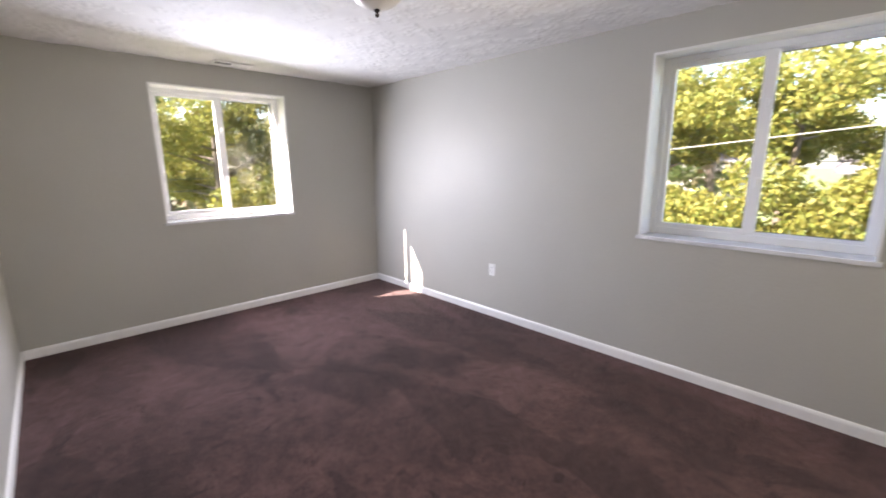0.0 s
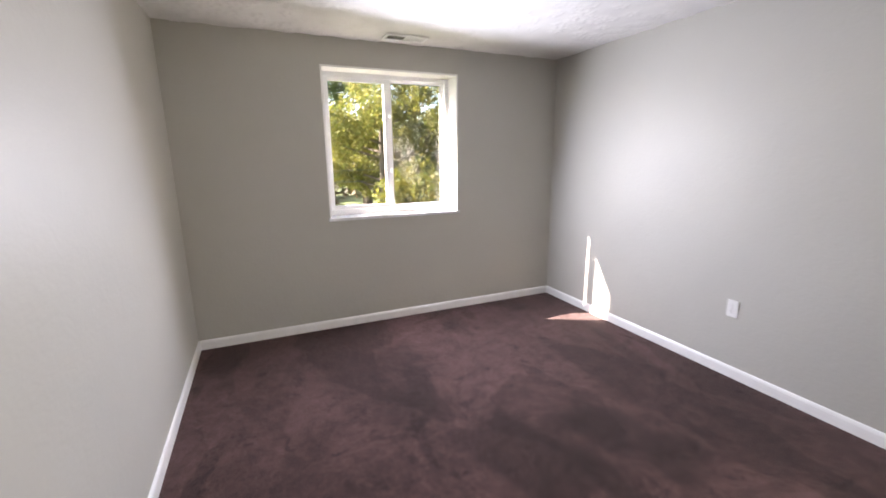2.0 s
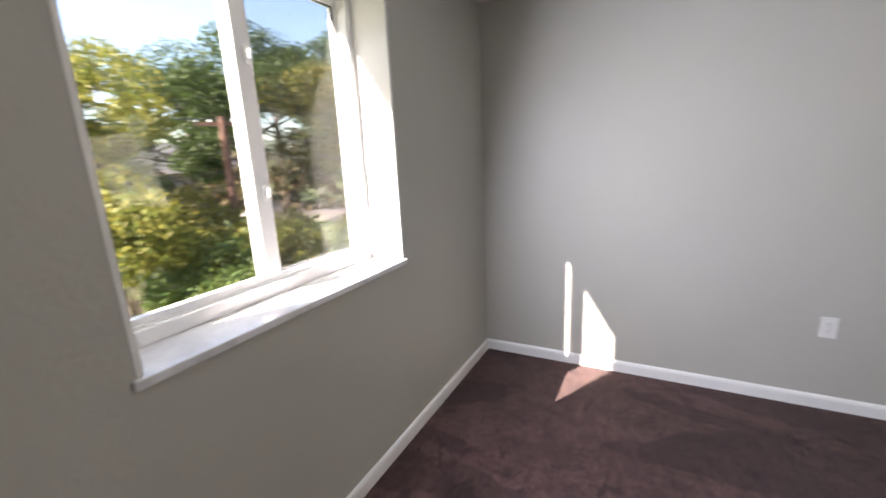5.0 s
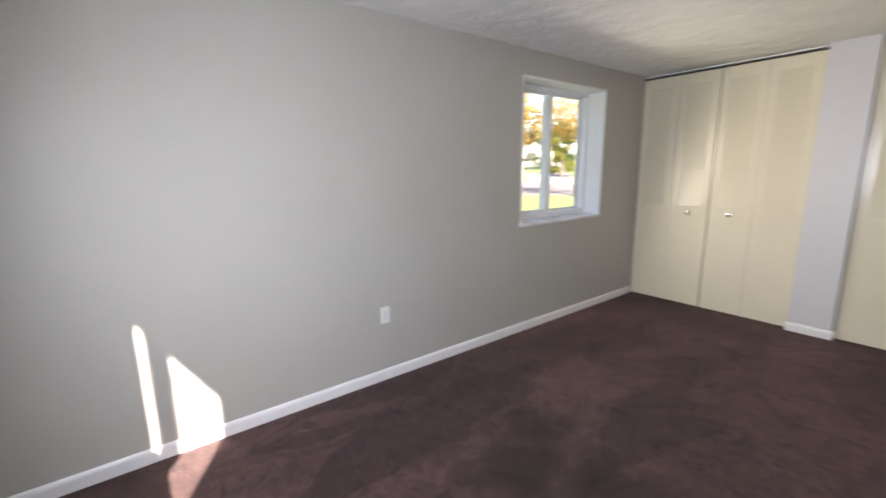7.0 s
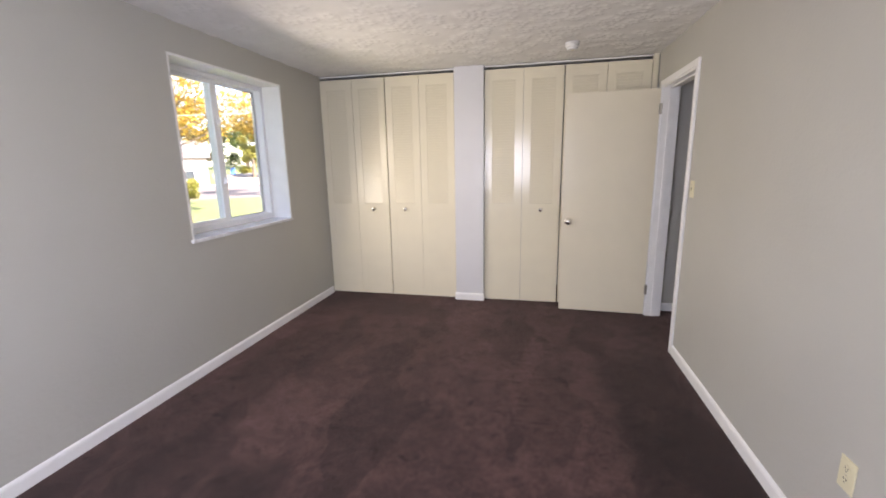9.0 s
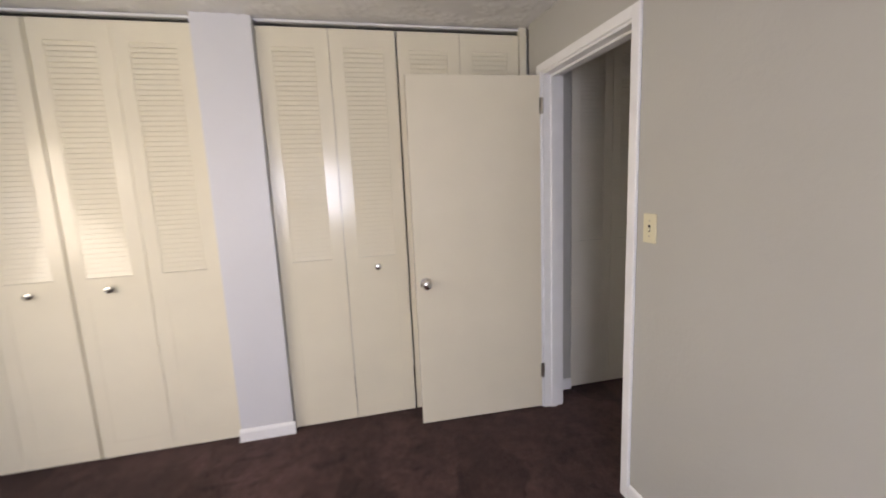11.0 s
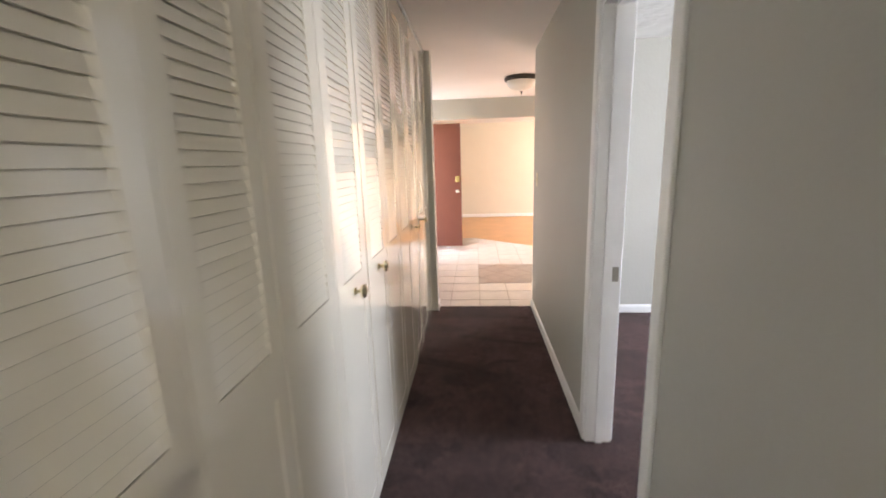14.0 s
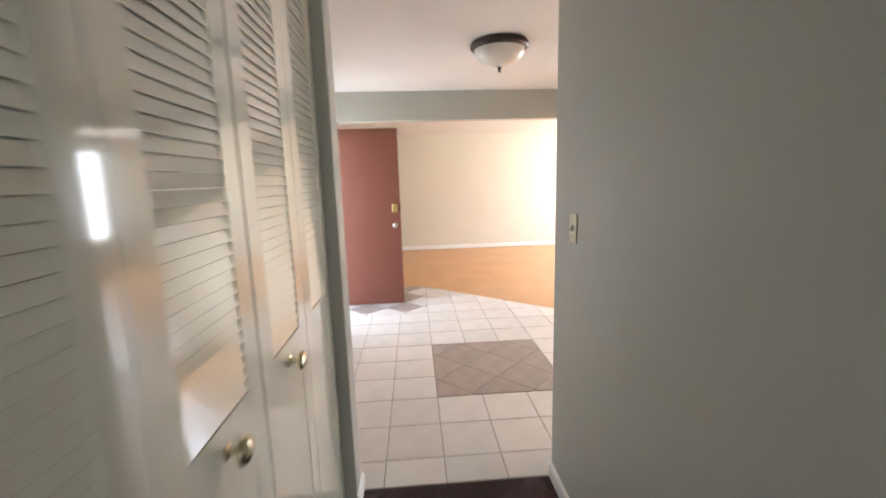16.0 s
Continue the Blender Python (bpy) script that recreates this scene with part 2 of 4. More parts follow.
PLATE = material("almond_plastic", (0.72, 0.67, 0.47), rough=0.3, vary=0.02)
PLATE_WHITE = material("white_plastic", (0.82, 0.82, 0.80), rough=0.35, vary=0.02)
# near-black that puts the shade inside slots, holes and the duct into the colour
DARK = material("hole_shade_black", (0.02, 0.018, 0.016), rough=0.7, vary=0.1)
SCREW = material("screw_metal", (0.5, 0.46, 0.38), rough=0.4, metal=0.8)
BRONZE = material("dark_bronze", (0.05, 0.042, 0.04), rough=0.4, metal=0.7, vary=0.1)
FROST = material("alabaster_glass", (0.80, 0.77, 0.73), rough=0.3, vary=0.05, vary_scale=9)
RED_DOOR = material("brick_red_door_paint", (0.17, 0.052, 0.032), rough=0.45, vary=0.04, vary_scale=5, bump=0.05)
TILE = material("cream_floor_tile", (0.76, 0.71, 0.67), rough=0.25, vary=0.05, vary_scale=6, grain=0.03, grain_scale=60, random_tone=0.04)
TAUPE_TILE = material("taupe_floor_tile", (0.37, 0.30, 0.265), rough=0.3, vary=0.12, vary_scale=7, random_tone=0.06)
GROUT = material("grey_grout", (0.40, 0.35, 0.31), rough=0.9, vary=0.1, vary_scale=12)
WOOD_FLOOR = material("honey_laminate", (0.62, 0.33, 0.14), rough=0.35, vary=0.08, vary_scale=2.5, random_tone=0.05)
GASKET = material("dark_gasket", (0.05, 0.05, 0.055), rough=0.6)
GLASS = glass_material()
GRASS = material("lawn_grass", (0.12, 0.15, 0.05), rough=0.9, vary=0.3, vary_scale=0.8, grain=0.3, grain_scale=12, bump=0.6, bump_scale=15)
ASPHALT = material("asphalt", (0.15, 0.125, 0.12), rough=0.9, vary=0.12, vary_scale=0.6, grain=0.15, grain_scale=60)
CONCRETE = material("pale_concrete", (0.24, 0.205, 0.185), rough=0.85, vary=0.12, vary_scale=1.0)
BARK = material("tree_bark", (0.11, 0.085, 0.065), rough=0.9, vary=0.3, vary_scale=6, bump=0.8, bump_scale=25)
POLE_WOOD = material("creosoted_pole_wood", (0.13, 0.065, 0.045), rough=0.85, vary=0.2, vary_scale=8)
SIDING = material("white_siding", (0.48, 0.45, 0.41), rough=0.6, vary=0.04)
ROOF = material("grey_shingles", (0.13, 0.12, 0.12), rough=0.9, vary=0.15, vary_scale=4, grain=0.2, grain_scale=30)
BRICK_EXT = material("tan_brick", (0.30, 0.20, 0.15), rough=0.85, vary=0.15, vary_scale=8)
BLUE = material("blue_plastic", (0.03, 0.13, 0.55), rough=0.4)
DARK_GLASS = material("house_window_glass", (0.04, 0.05, 0.06), rough=0.08)
GREY_CABLE = material("grey_cable", (0.25, 0.25, 0.24), rough=0.5)
CABLE = material("cable_black", (0.03, 0.03, 0.03), rough=0.6)


def leaf_material(name, color, other):
    m = bpy.data.materials.new(name)
    m.use_nodes = True
    nt = m.node_tree
    b = nt.nodes["Principled BSDF"]
    b.inputs["Roughness"].default_value = 0.55
    b.inputs["Specular IOR Level"].default_value = 0.3
    g = nt.nodes.new("ShaderNodeNewGeometry")
    mix = nt.nodes.new("ShaderNodeMix")
    mix.data_type = "RGBA"
    mix.inputs[6].default_value = (*color, 1)
    mix.inputs[7].default_value = (*other, 1)
    nt.links.new(g.outputs["Random Per Island"], mix.inputs[0])
    nt.links.new(mix.outputs[2], b.inputs["Base Color"])
    tl = nt.nodes.new("ShaderNodeBsdfTranslucent")
    nt.links.new(mix.outputs[2], tl.inputs[0])
    ad = nt.nodes.new("ShaderNodeMixShader")
    ad.inputs[0].default_value = 0.45
    nt.links.new(b.outputs[0], ad.inputs[1])
    nt.links.new(tl.outputs[0], ad.inputs[2])
    nt.links.new(ad.outputs[0], nt.nodes["Material Output"].inputs[0])
    return m


LEAF_GREEN = leaf_material("green_leaves", (0.055, 0.10, 0.025), (0.12, 0.15, 0.04))
LEAF_YELLOW = leaf_material("yellow_green_leaves", (0.12, 0.155, 0.03), (0.27, 0.235, 0.05))
LEAF_ORANGE = leaf_material("orange_autumn_leaves", (0.30, 0.17, 0.03), (0.40, 0.29, 0.06))
LEAF_WOODS = leaf_material("mixed_autumn_leaves", (0.05, 0.065, 0.025), (0.15, 0.10, 0.05))
LEAF_OLIVE = leaf_material("olive_leaves", (0.10, 0.12, 0.03), (0.24, 0.20, 0.045))
LEAF_DARK = leaf_material("dark_green_leaves", (0.035, 0.065, 0.02), (0.08, 0.11, 0.03))

# ---- mesh helpers ----


def box(bm, x0, x1, y0, y1, z0, z1, bevel=0.0):
    r = bmesh.ops.create_cube(bm, size=1.0)
    vs = r["verts"]
    for v in vs:
        v.co = Vector(((x0 + x1) / 2 + v.co.x * (x1 - x0), (y0 + y1) / 2 + v.co.y * (y1 - y0), (z0 + z1) / 2 + v.co.z * (z1 - z0)))
    if bevel:
        es = list({e for v in vs for e in v.link_edges})
        bmesh.ops.bevel(bm, geom=es, offset=bevel, segments=2, affect="EDGES", profile=0.5)


def turned(bm, profile, m=Matrix(), seg=28):
    """A body of revolution about local z, from (radius, height) pairs."""
    rings = []
    for r, h in profile:
        if r < 1e-6:
            rings.append([bm.verts.new(m @ Vector((0, 0, h)))])
        else:
            rings.append([bm.verts.new(m @ Vector((r * math.cos(2 * math.pi * i / seg), r * math.sin(2 * math.pi * i / seg), h))) for i in range(seg)])
    for a, b in zip(rings, rings[1:]):
        for i in range(seg):
            j = (i + 1) % seg
            if len(a) == 1:
                bm.faces.new((a[0], b[i], b[j]))
            elif len(b) == 1:
                bm.faces.new((a[i], b[0], a[j]))
            else:
                bm.faces.new((a[i], b[i], b[j], a[j]))


def tube(bm, points, radii, seg=8):
    rings = []
    for k, (p, r) in enumerate(zip(points, radii)):
        a = Vector(points[max(0, k - 1)])
        b = Vector(points[min(len(points) - 1, k + 1)])
        q = (b - a).to_track_quat("Z", "Y")
        rings.append([bm.verts.new(Vector(p) + q @ Vector((r * math.cos(2 * math.pi * i / seg), r * math.sin(2 * math.pi * i / seg), 0))) for i in range(seg)])
    for a, b in zip(rings, rings[1:]):
        for i in range(seg):
            j = (i + 1) % seg
            bm.faces.new((a[i], a[j], b[j], b[i]))


def mesh_of(bm, name, mat, smooth=False):
    bmesh.ops.recalc_face_normals(bm, faces=bm.faces)
    me = bpy.data.meshes.new(name)
    bm.to_mesh(me)
    bm.free()
    me.materials.append(mat)
    if smooth:
        me.shade_smooth()
        me.set_sharp_from_angle(angle=radians(38))
    return me


def solid(name, bm, mat, label="", category="", kind="", group="", smooth=False):
    return tagged(new(name, mesh_of(bm, name, mat, smooth)), label, category, group, kind)


def part(name, bm, mat, parent, label="", smooth=False):
    ob = new(name, mesh_of(bm, name, mat, smooth))
    ob.parent = parent
    return tagged(ob, label)


def shared(name, me, parent, place):
    ob = new(name, me)
    ob.parent = parent
    ob.matrix_basis = place
    return ob


def thing(name, m, label, category, group="", kind=""):
    ob = new(name)
    ob.empty_display_size = 0.1
    ob.matrix_basis = m
    return tagged(ob, label, category, group, kind)


def wall(name, axis, face, back, u0, u1, z0, z1, holes, mat, label):
    """A wall between the planes face and back, with rectangular holes (u0, u1, z0, z1) through it."""
    us = sorted({u0, u1, *[h[0] for h in holes], *[h[1] for h in holes]})
    zs = sorted({z0, z1, *[h[2] for h in holes], *[h[3] for h in holes]})
    us = [u for u in us if u0 <= u <= u1]
    zs = [z for z in zs if z0 <= z <= z1]
    bm = bmesh.new()
    a, b = sorted((face, back))
    for ua, ub in zip(us, us[1:]):
        for za, zb in zip(zs, zs[1:]):
            if any(h[0] < (ua + ub) / 2 < h[1] and h[2] < (za + zb) / 2 < h[3] for h in holes):
                continue
            if axis == "x":
                box(bm, a, b, ua, ub, za, zb)
            else:
                box(bm, ua, ub, a, b, za, zb)
    bmesh.ops.remove_doubles(bm, verts=bm.verts, dist=1e-5)
    bm.verts.index_update()
    doubled = {}
    for f in bm.faces:
        doubled.setdefault(frozenset(v.index for v in f.verts), []).append(f)
    bmesh.ops.delete(bm, geom=[f for fs in doubled.values() if len(fs) > 1 for f in fs], context="FACES")
    return solid(name, bm, mat, label, "wall", "structure")


# ---- the large structure ----
W, L, H = 3.31, 5.15, 2.36
HH = 2.372
OUT = 0.30
WIN1 = (1.062, 2.240, 0.955, 2.160)
WIN2 = (0.722, 1.910, 0.958, 2.162)
DOOR = (0.205, 1.000, -0.1, 2.055)
DOOR2 = (-2.565, -1.863, -0.1, 2.055)

wall("wall_north", "y", L, L + OUT, -0.12, W + OUT, -0.02, H + 0.15, [WIN1], PAINT, "greige painted bedroom wall with a window opening")
wall("wall_east", "x", W, W + OUT, -0.8, L, -0.02, H + 0.15, [WIN2], PAINT, "greige painted bedroom wall with orange-peel texture")
wall("wall_west", "x", 0.0, -0.12, 0.04, L, -0.02, H + 0.15, [DOOR], PAINT, "greige painted bedroom wall with a doorway")
wall("wall_hall_north", "y", 1.02, 1.14, -4.58, -1.06, -0.02, HH + 0.15, [DOOR2], PAINT, "grey painted hallway wall with a doorway")
wall("wall_hall_near", "y", 1.013, 1.137, -1.09, -0.12, -0.02, HH + 0.15, [], PAINT, "grey painted hallway wall, standing slightly proud")
wall("wall_closet_back", "y", -0.68, -0.80, -4.62, W, -0.02, H + 0.15, [], PAINT, "plain painted wall behind the closets")
wall("wall_closet_divider", "x", -0.12, -0.0, -0.68, -0.03, -0.02, H + 0.15, [], PAINT, "plain painted wall between two closets")
bm = bmesh.new()
box(bm, 1.555, 1.848, -0.30, 0.036, 0, H + 0.01)
solid("wall_column", bm, COLUMN_PAINT, "pale painted column between two closets", "wall", "structure")
bm = bmesh.new()
box(bm, -4.60, -4.46, -0.68, 0.095, 0, HH + 0.01, 0.004)
solid("wall_hall_end", bm, PAINT, "painted end post beside the hallway closets", "wall", "structure")
bm = bmesh.new()
box(bm, -0.283, -0.12, -0.03, 0.045, 0, HH + 0.01)
solid("wall_hall_stub", bm, PAINT, "short painted wall beside the doorway", "wall", "structure")

# second room, entry and living room shells
wall("wall_second_room_west", "x", -4.41, -4.58, 1.14, 4.9, -0.02, HH + 0.15, [], PAINT, "pale painted wall of the second room")
wall("wall_second_room_north", "y", 4.9, 5.1, -4.58, -0.12, -0.02, HH + 0.15, [(-3.3, -1.9, 0.95, 2.1)], PAINT, "painted wall with a window opening")
wall("wall_living_far", "x", -11.5, -11.65, -2.4, 5.4, -0.02, HH + 0.15, [], CREAM_WALL, "cream painted living room wall")
wall("wall_living_north", "y", 5.4, 5.6, -11.5, -4.58, -0.02, HH + 0.15, [(-10.7, -8.5, 0.6, 2.1)], CREAM_WALL, "cream painted wall with a wide window opening")
wall("wall_living_east", "x", -4.58, -4.70, 1.14, 5.4, -0.02, HH + 0.15, [], CREAM_WALL, "painted wall closing the living room")
wall("wall_entry_south", "y", -0.68, -0.82, -7.66, -4.62, -0.02, HH + 0.15, [(-7.60, -6.70, -0.1, 2.06)], CREAM_WALL, "painted entry wall with the front doorway")
wall("wall_living_south", "y", -2.4, -2.55, -11.65, -7.66, -0.02, HH + 0.15, [], CREAM_WALL, "painted wall closing the living room")
wall("wall_living_return", "x", -7.78, -7.66, -2.4, -0.82, -0.02, HH + 0.15, [], CREAM_WALL, "painted wall beside the entry")
bm = bmesh.new()
box(bm, -7.43, -7.31, -0.68, 5.4, 2.075, HH + 0.02, 0.004)
solid("wall_header", bm, PAINT, "grey painted header beam across the entry", "beam", "structure")

# ceilings
def stomped_ceiling(name, x0, x1, y0, y1, level, dabs, step, label):
    """A ceiling with the raised rings that a stomp brush leaves in wet plaster."""
    nx, ny = int((x1 - x0) / step), int((y1 - y0) / step)
    rng = np.random.default_rng(5)
    xs = np.linspace(x0, x1, nx)
    ys = np.linspace(y0, y1, ny)
    gx, gy = np.meshgrid(xs, ys)
    drop = np.zeros_like(gx)
    for cx, cy, a in zip(rng.uniform(x0, x1, dabs), rng.uniform(y0, y1, dabs), rng.uniform(0, 6.3, dabs)):
        i0, i1 = np.searchsorted(xs, (cx - 0.1, cx + 0.1))
        j0, j1 = np.searchsorted(ys, (cy - 0.1, cy + 0.1))
        dx, dy = gx[j0:j1, i0:i1] - cx, gy[j0:j1, i0:i1] - cy
        d = np.hypot(dx, dy)
        ang = np.arctan2(dy, dx)
        lobe = 0.5 + 0.5 * np.cos(5 * ang + a)
        h = np.exp(-((d - 0.032) / 0.017) ** 2) * (0.15 + 0.85 * lobe)
        drop[j0:j1, i0:i1] = np.maximum(drop[j0:j1, i0:i1], h * 0.010)
    verts = np.stack([gx, gy, level - drop], -1).reshape(-1, 3)
    idx = np.arange(nx * ny).reshape(ny, nx)
    faces = np.stack([idx[:-1, :-1], idx[1:, :-1], idx[1:, 1:], idx[:-1, 1:]], -1).reshape(-1, 4)
    me = bpy.data.meshes.new(name)
    me.from_pydata(verts.tolist(), [], faces.tolist())
    me.materials.append(CEILING_BED)
    me.shade_smooth()
    tagged(new(name, me), label, "ceiling", "", "structure")


stomped_ceiling("ceiling", -0.03, W + 0.03, -0.70, L + 0.03, H + 0.004, 1800, 0.0135, "white stomp-textured plaster bedroom ceiling")
stomped_ceiling("ceiling_second_room", -4.43, -0.10, 1.12, 4.92, HH - 0.002, 1500, 0.018, "white stomp-textured plaster ceiling of the second room")
bm = bmesh.new()
box(bm, -0.12, W + OUT, -0.8, L + OUT, H + 0.012, H + 0.14)
solid("ceiling_slab", bm, CEILING_BED, "plain slab above the bedroom ceiling", "ceiling", "structure")
bm = bmesh.new()
box(bm, -11.65, -0.12, -2.55, 5.6, HH, HH + 0.14)
solid("ceiling_hall", bm, CEILING_HALL, "smooth white hallway and living room ceiling", "ceiling", "structure")

# floors
bm = bmesh.new()
box(bm, -4.58, W, -0.68, L, -0.03, 0.0)
solid("floor_carpet", bm, CARPET, "dark mauve brown wall-to-wall carpet with worn patches", "carpet", "structure")
bm = bmesh.new()
box(bm, -11.6, -4.583, -2.4, 5.4, -0.06, -0.012)
solid("floor_living", bm, WOOD_FLOOR, "honey coloured laminate living room floor", "floor", "structure")


def baseboard(name, runs, label="white painted wooden baseboard"):
    """Runs of (x0, y0, x1, y1, nx, ny) along a wall, standing out along the normal."""
    bm = bmesh.new()
    for x0, y0, x1, y1, nx, ny in runs:
        d, n = Vector((x1 - x0, y1 - y0, 0)), Vector((nx, ny, 0))
        prof = [(0, 0), (0.013, 0), (0.013, 0.056), (0.010, 0.067), (0.005, 0.074), (0, 0.076)]
        ends = [[bm.verts.new(Vector((x0, y0, 0)) + d * s + n * p + Vector((0, 0, z))) for p, z in prof] for s in (0, 1)]
        for i in range(len(prof)):
            j = (i + 1) % len(prof)
            bm.faces.new((ends[0][i], ends[0][j], ends[1][j], ends[1][i]))
        bm.faces.new(ends[0])
        bm.faces.new(list(reversed(ends[1])))
    return solid(name, bm, WHITE, label, "baseboard", "structure")


baseboard("baseboard_north", [(0.013, L, W - 0.013, L, 0, -1)])
baseboard("baseboard_east", [(W, 0.02, W, L, -1, 0)])
baseboard("baseboard_west", [(0, 1.046, 0, L, 1, 0)])
baseboard("baseboard_column", [(1.545, 0.036, 1.858, 0.036, 0, 1)])
baseboard("baseboard_hall", [(-4.58, 1.02, DOOR2[0] - 0.062, 1.02, 0, -1), (DOOR2[1] + 0.062, 1.02, -1.09, 1.02, 0, -1), (-1.09, 1.013, -0.14, 1.013, 0, -1)])
baseboard("baseboard_stub", [(-0.283, 0.045, -0.14, 0.045, 0, 1)])
baseboard("baseboard_post", [(-4.612, 0.095, -4.455, 0.095, 0, 1), (-4.60, 0.095, -4.60, -0.6, -1, 0)])
baseboard("baseboard_second_room", [(-4.41, 1.16, -4.41, 4.9, 1, 0)])
baseboard("baseboard_living", [(-11.5, -2.4, -11.5, 5.4, 1, 0)])


# ---- windows ----
def slider_window(name, m, wide, low, high, label, screened=False):
    """A sliding window in its reveal. Local x to the right as seen from inside, local y outward, origin at the wall's inner face."""
    w = thing(name, m, label, "window", kind="structure")
    t = 0.014
    bm = bmesh.new()
    box(bm, 0, t, -0.003, 0.19, low, high)
    box(bm, wide - t, wide, -0.003, 0.19, low, high)
    box(bm, t, wide - t, -0.003, 0.19, high - t, high)
    part("reveal_lining", bm, WHITE, w, "white painted window reveal")
    bm = bmesh.new()
    box(bm, -0.012, wide + 0.012, -0.018, 0.19, low - 0.018, low + 0.008, 0.004)
    part("window_sill", bm, MARBLE, w, "grey veined marble sill")
    f = 0.036
    a, b, c, d = t, wide - t, low + 0.008, high - t
    bm = bmesh.new()
    for x0, x1, z0, z1 in ((a, a + f, c, d), (b - f, b, c, d), (a + f, b - f, c, c + f + 0.012), (a + f, b - f, d - f, d)):
        box(bm, x0, x1, 0.175, 0.275, z0, z1, 0.003)
    box(bm, a + f, b - f, 0.19, 0.2, c + f + 0.012, c + f + 0.022)
    part("window_frame", bm, VINYL, w, "white vinyl window frame")
    mid = wide / 2
    s = 0.036
    # sliding sash in the inner track
    x0, x1, z0, z1 = a + f - 0.004, mid + 0.034, c + f + 0.006, d - f + 0.004
    bm = bmesh.new()
    for p in ((x0, x0 + s, z0, z1), (x1 - 0.066, x1, z0, z1), (x0 + s, x1 - 0.066, z0, z0 + s), (x0 + s, x1 - 0.066, z1 - s, z1)):
        box(bm, p[0], p[1], 0.195, 0.225, p[2], p[3], 0.003)
    sash = part("sliding_sash", bm, VINYL, w)
    bm = bmesh.new()
    box(bm, x0 + s - 0.004, x1 - 0.062, 0.208, 0.213, z0 + s - 0.004, z1 - s + 0.004)
    pane = part("pane", bm, GLASS, sash)
    pane.visible_shadow = False
    for k in (0.3, 0.72):
        bm = bmesh.new()
        z = z0 + (z1 - z0) * k
        box(bm, x1 - 0.034, x1 - 0.012, 0.178, 0.196, z - 0.03, z + 0.03, 0.004)
        box(bm, x1 - 0.028, x1 - 0.018, 0.168, 0.18, z - 0.012, z + 0.018, 0.003)
        part("sash_latch", bm, VINYL, sash)
    # fixed sash in the outer track
    x0, x1 = mid - 0.028, b - f + 0.004
    bm = bmesh.new()
    for p in ((x0, x0 + 0.05, z0, z1), (x1 - 0.022, x1, z0, z1), (x0 + 0.05, x1 - 0.022, z0, z0 + 0.022), (x0 + 0.05, x1 - 0.022, z1 - 0.022, z1)):
        box(bm, p[0], p[1], 0.230, 0.262, p[2], p[3], 0.003)
    fixed = part("fixed_sash", bm, VINYL, w)
    bm = bmesh.new()
    box(bm, x0 + 0.046, x1 - 0.018, 0.243, 0.248, z0 + 0.018, z1 - 0.018)
    pane = part("pane", bm, GLASS, fixed)
    pane.visible_shadow = False
    bm = bmesh.new()
    u0, u1, v0, v1 = x0 + 0.05, x1 - 0.022, z0 + 0.022, z1 - 0.022
    for p in ((u0, u0 + 0.005, v0, v1), (u1 - 0.003, u1, v0, v1), (u0 + 0.005, u1 - 0.003, v0, v0 + 0.004), (u0 + 0.005, u1 - 0.003, v1 - 0.004, v1)):
        box(bm, p[0], p[1], 0.235, 0.243, p[2], p[3])
    part("gasket", bm, GASKET, fixed)
    if not screened:
        return w
    bm = bmesh.new()
    box(bm, u0 - 0.006, u1 + 0.006, 0.2655, 0.2665, v0 - 0.006, v1 + 0.006)
    mesh_screen = part("insect_screen", bm, SCREEN, w, "fine grey insect screen")
    mesh_screen.visible_shadow = False
    return w


slider_window("window_1", pose(WIN1[0], L, 0), WIN1[1] - WIN1[0], WIN1[2], WIN1[3], "white vinyl sliding window in a painted reveal with marble sill", True)
slider_window("window_2", pose(W, WIN2[1], 0, 0, 0, -90), WIN2[1] - WIN2[0], WIN2[2], WIN2[3], "white vinyl sliding window facing the street")

# ---- closets ----
SLATS, PITCH, LOUVER_LOW = 46, 0.0257, 1.035


def slat_mesh(wide, mat):
    bm = bmesh.new()
    prof = [(-0.0005, PITCH * 1.04), (-0.0030, PITCH * 1.04), (-0.0082, 0.0036), (-0.0074, 0.0026), (-0.0058, 0.0026)]
    ends = [[bm.verts.new((x, y, z)) for y, z in prof] for x in (0, wide)]
    for i in range(len(prof)):
        j = (i + 1) % len(prof)
        bm.faces.new((ends[0][i], ends[0][j], ends[1][j], ends[1][i]))
    bm.faces.new(ends[0])
    bm.faces.new(list(reversed(ends[1])))
    return mesh_of(bm, "slat", mat)


KNOB_PROFILE = [(0.0, 0.0), (0.011, 0.0), (0.011, 0.002), (0.006, 0.004), (0.0055, 0.012), (0.010, 0.016), (0.0185, 0.020), (0.0200, 0.025), (0.0160, 0.031), (0.007, 0.0335), (0.0, 0.034)]


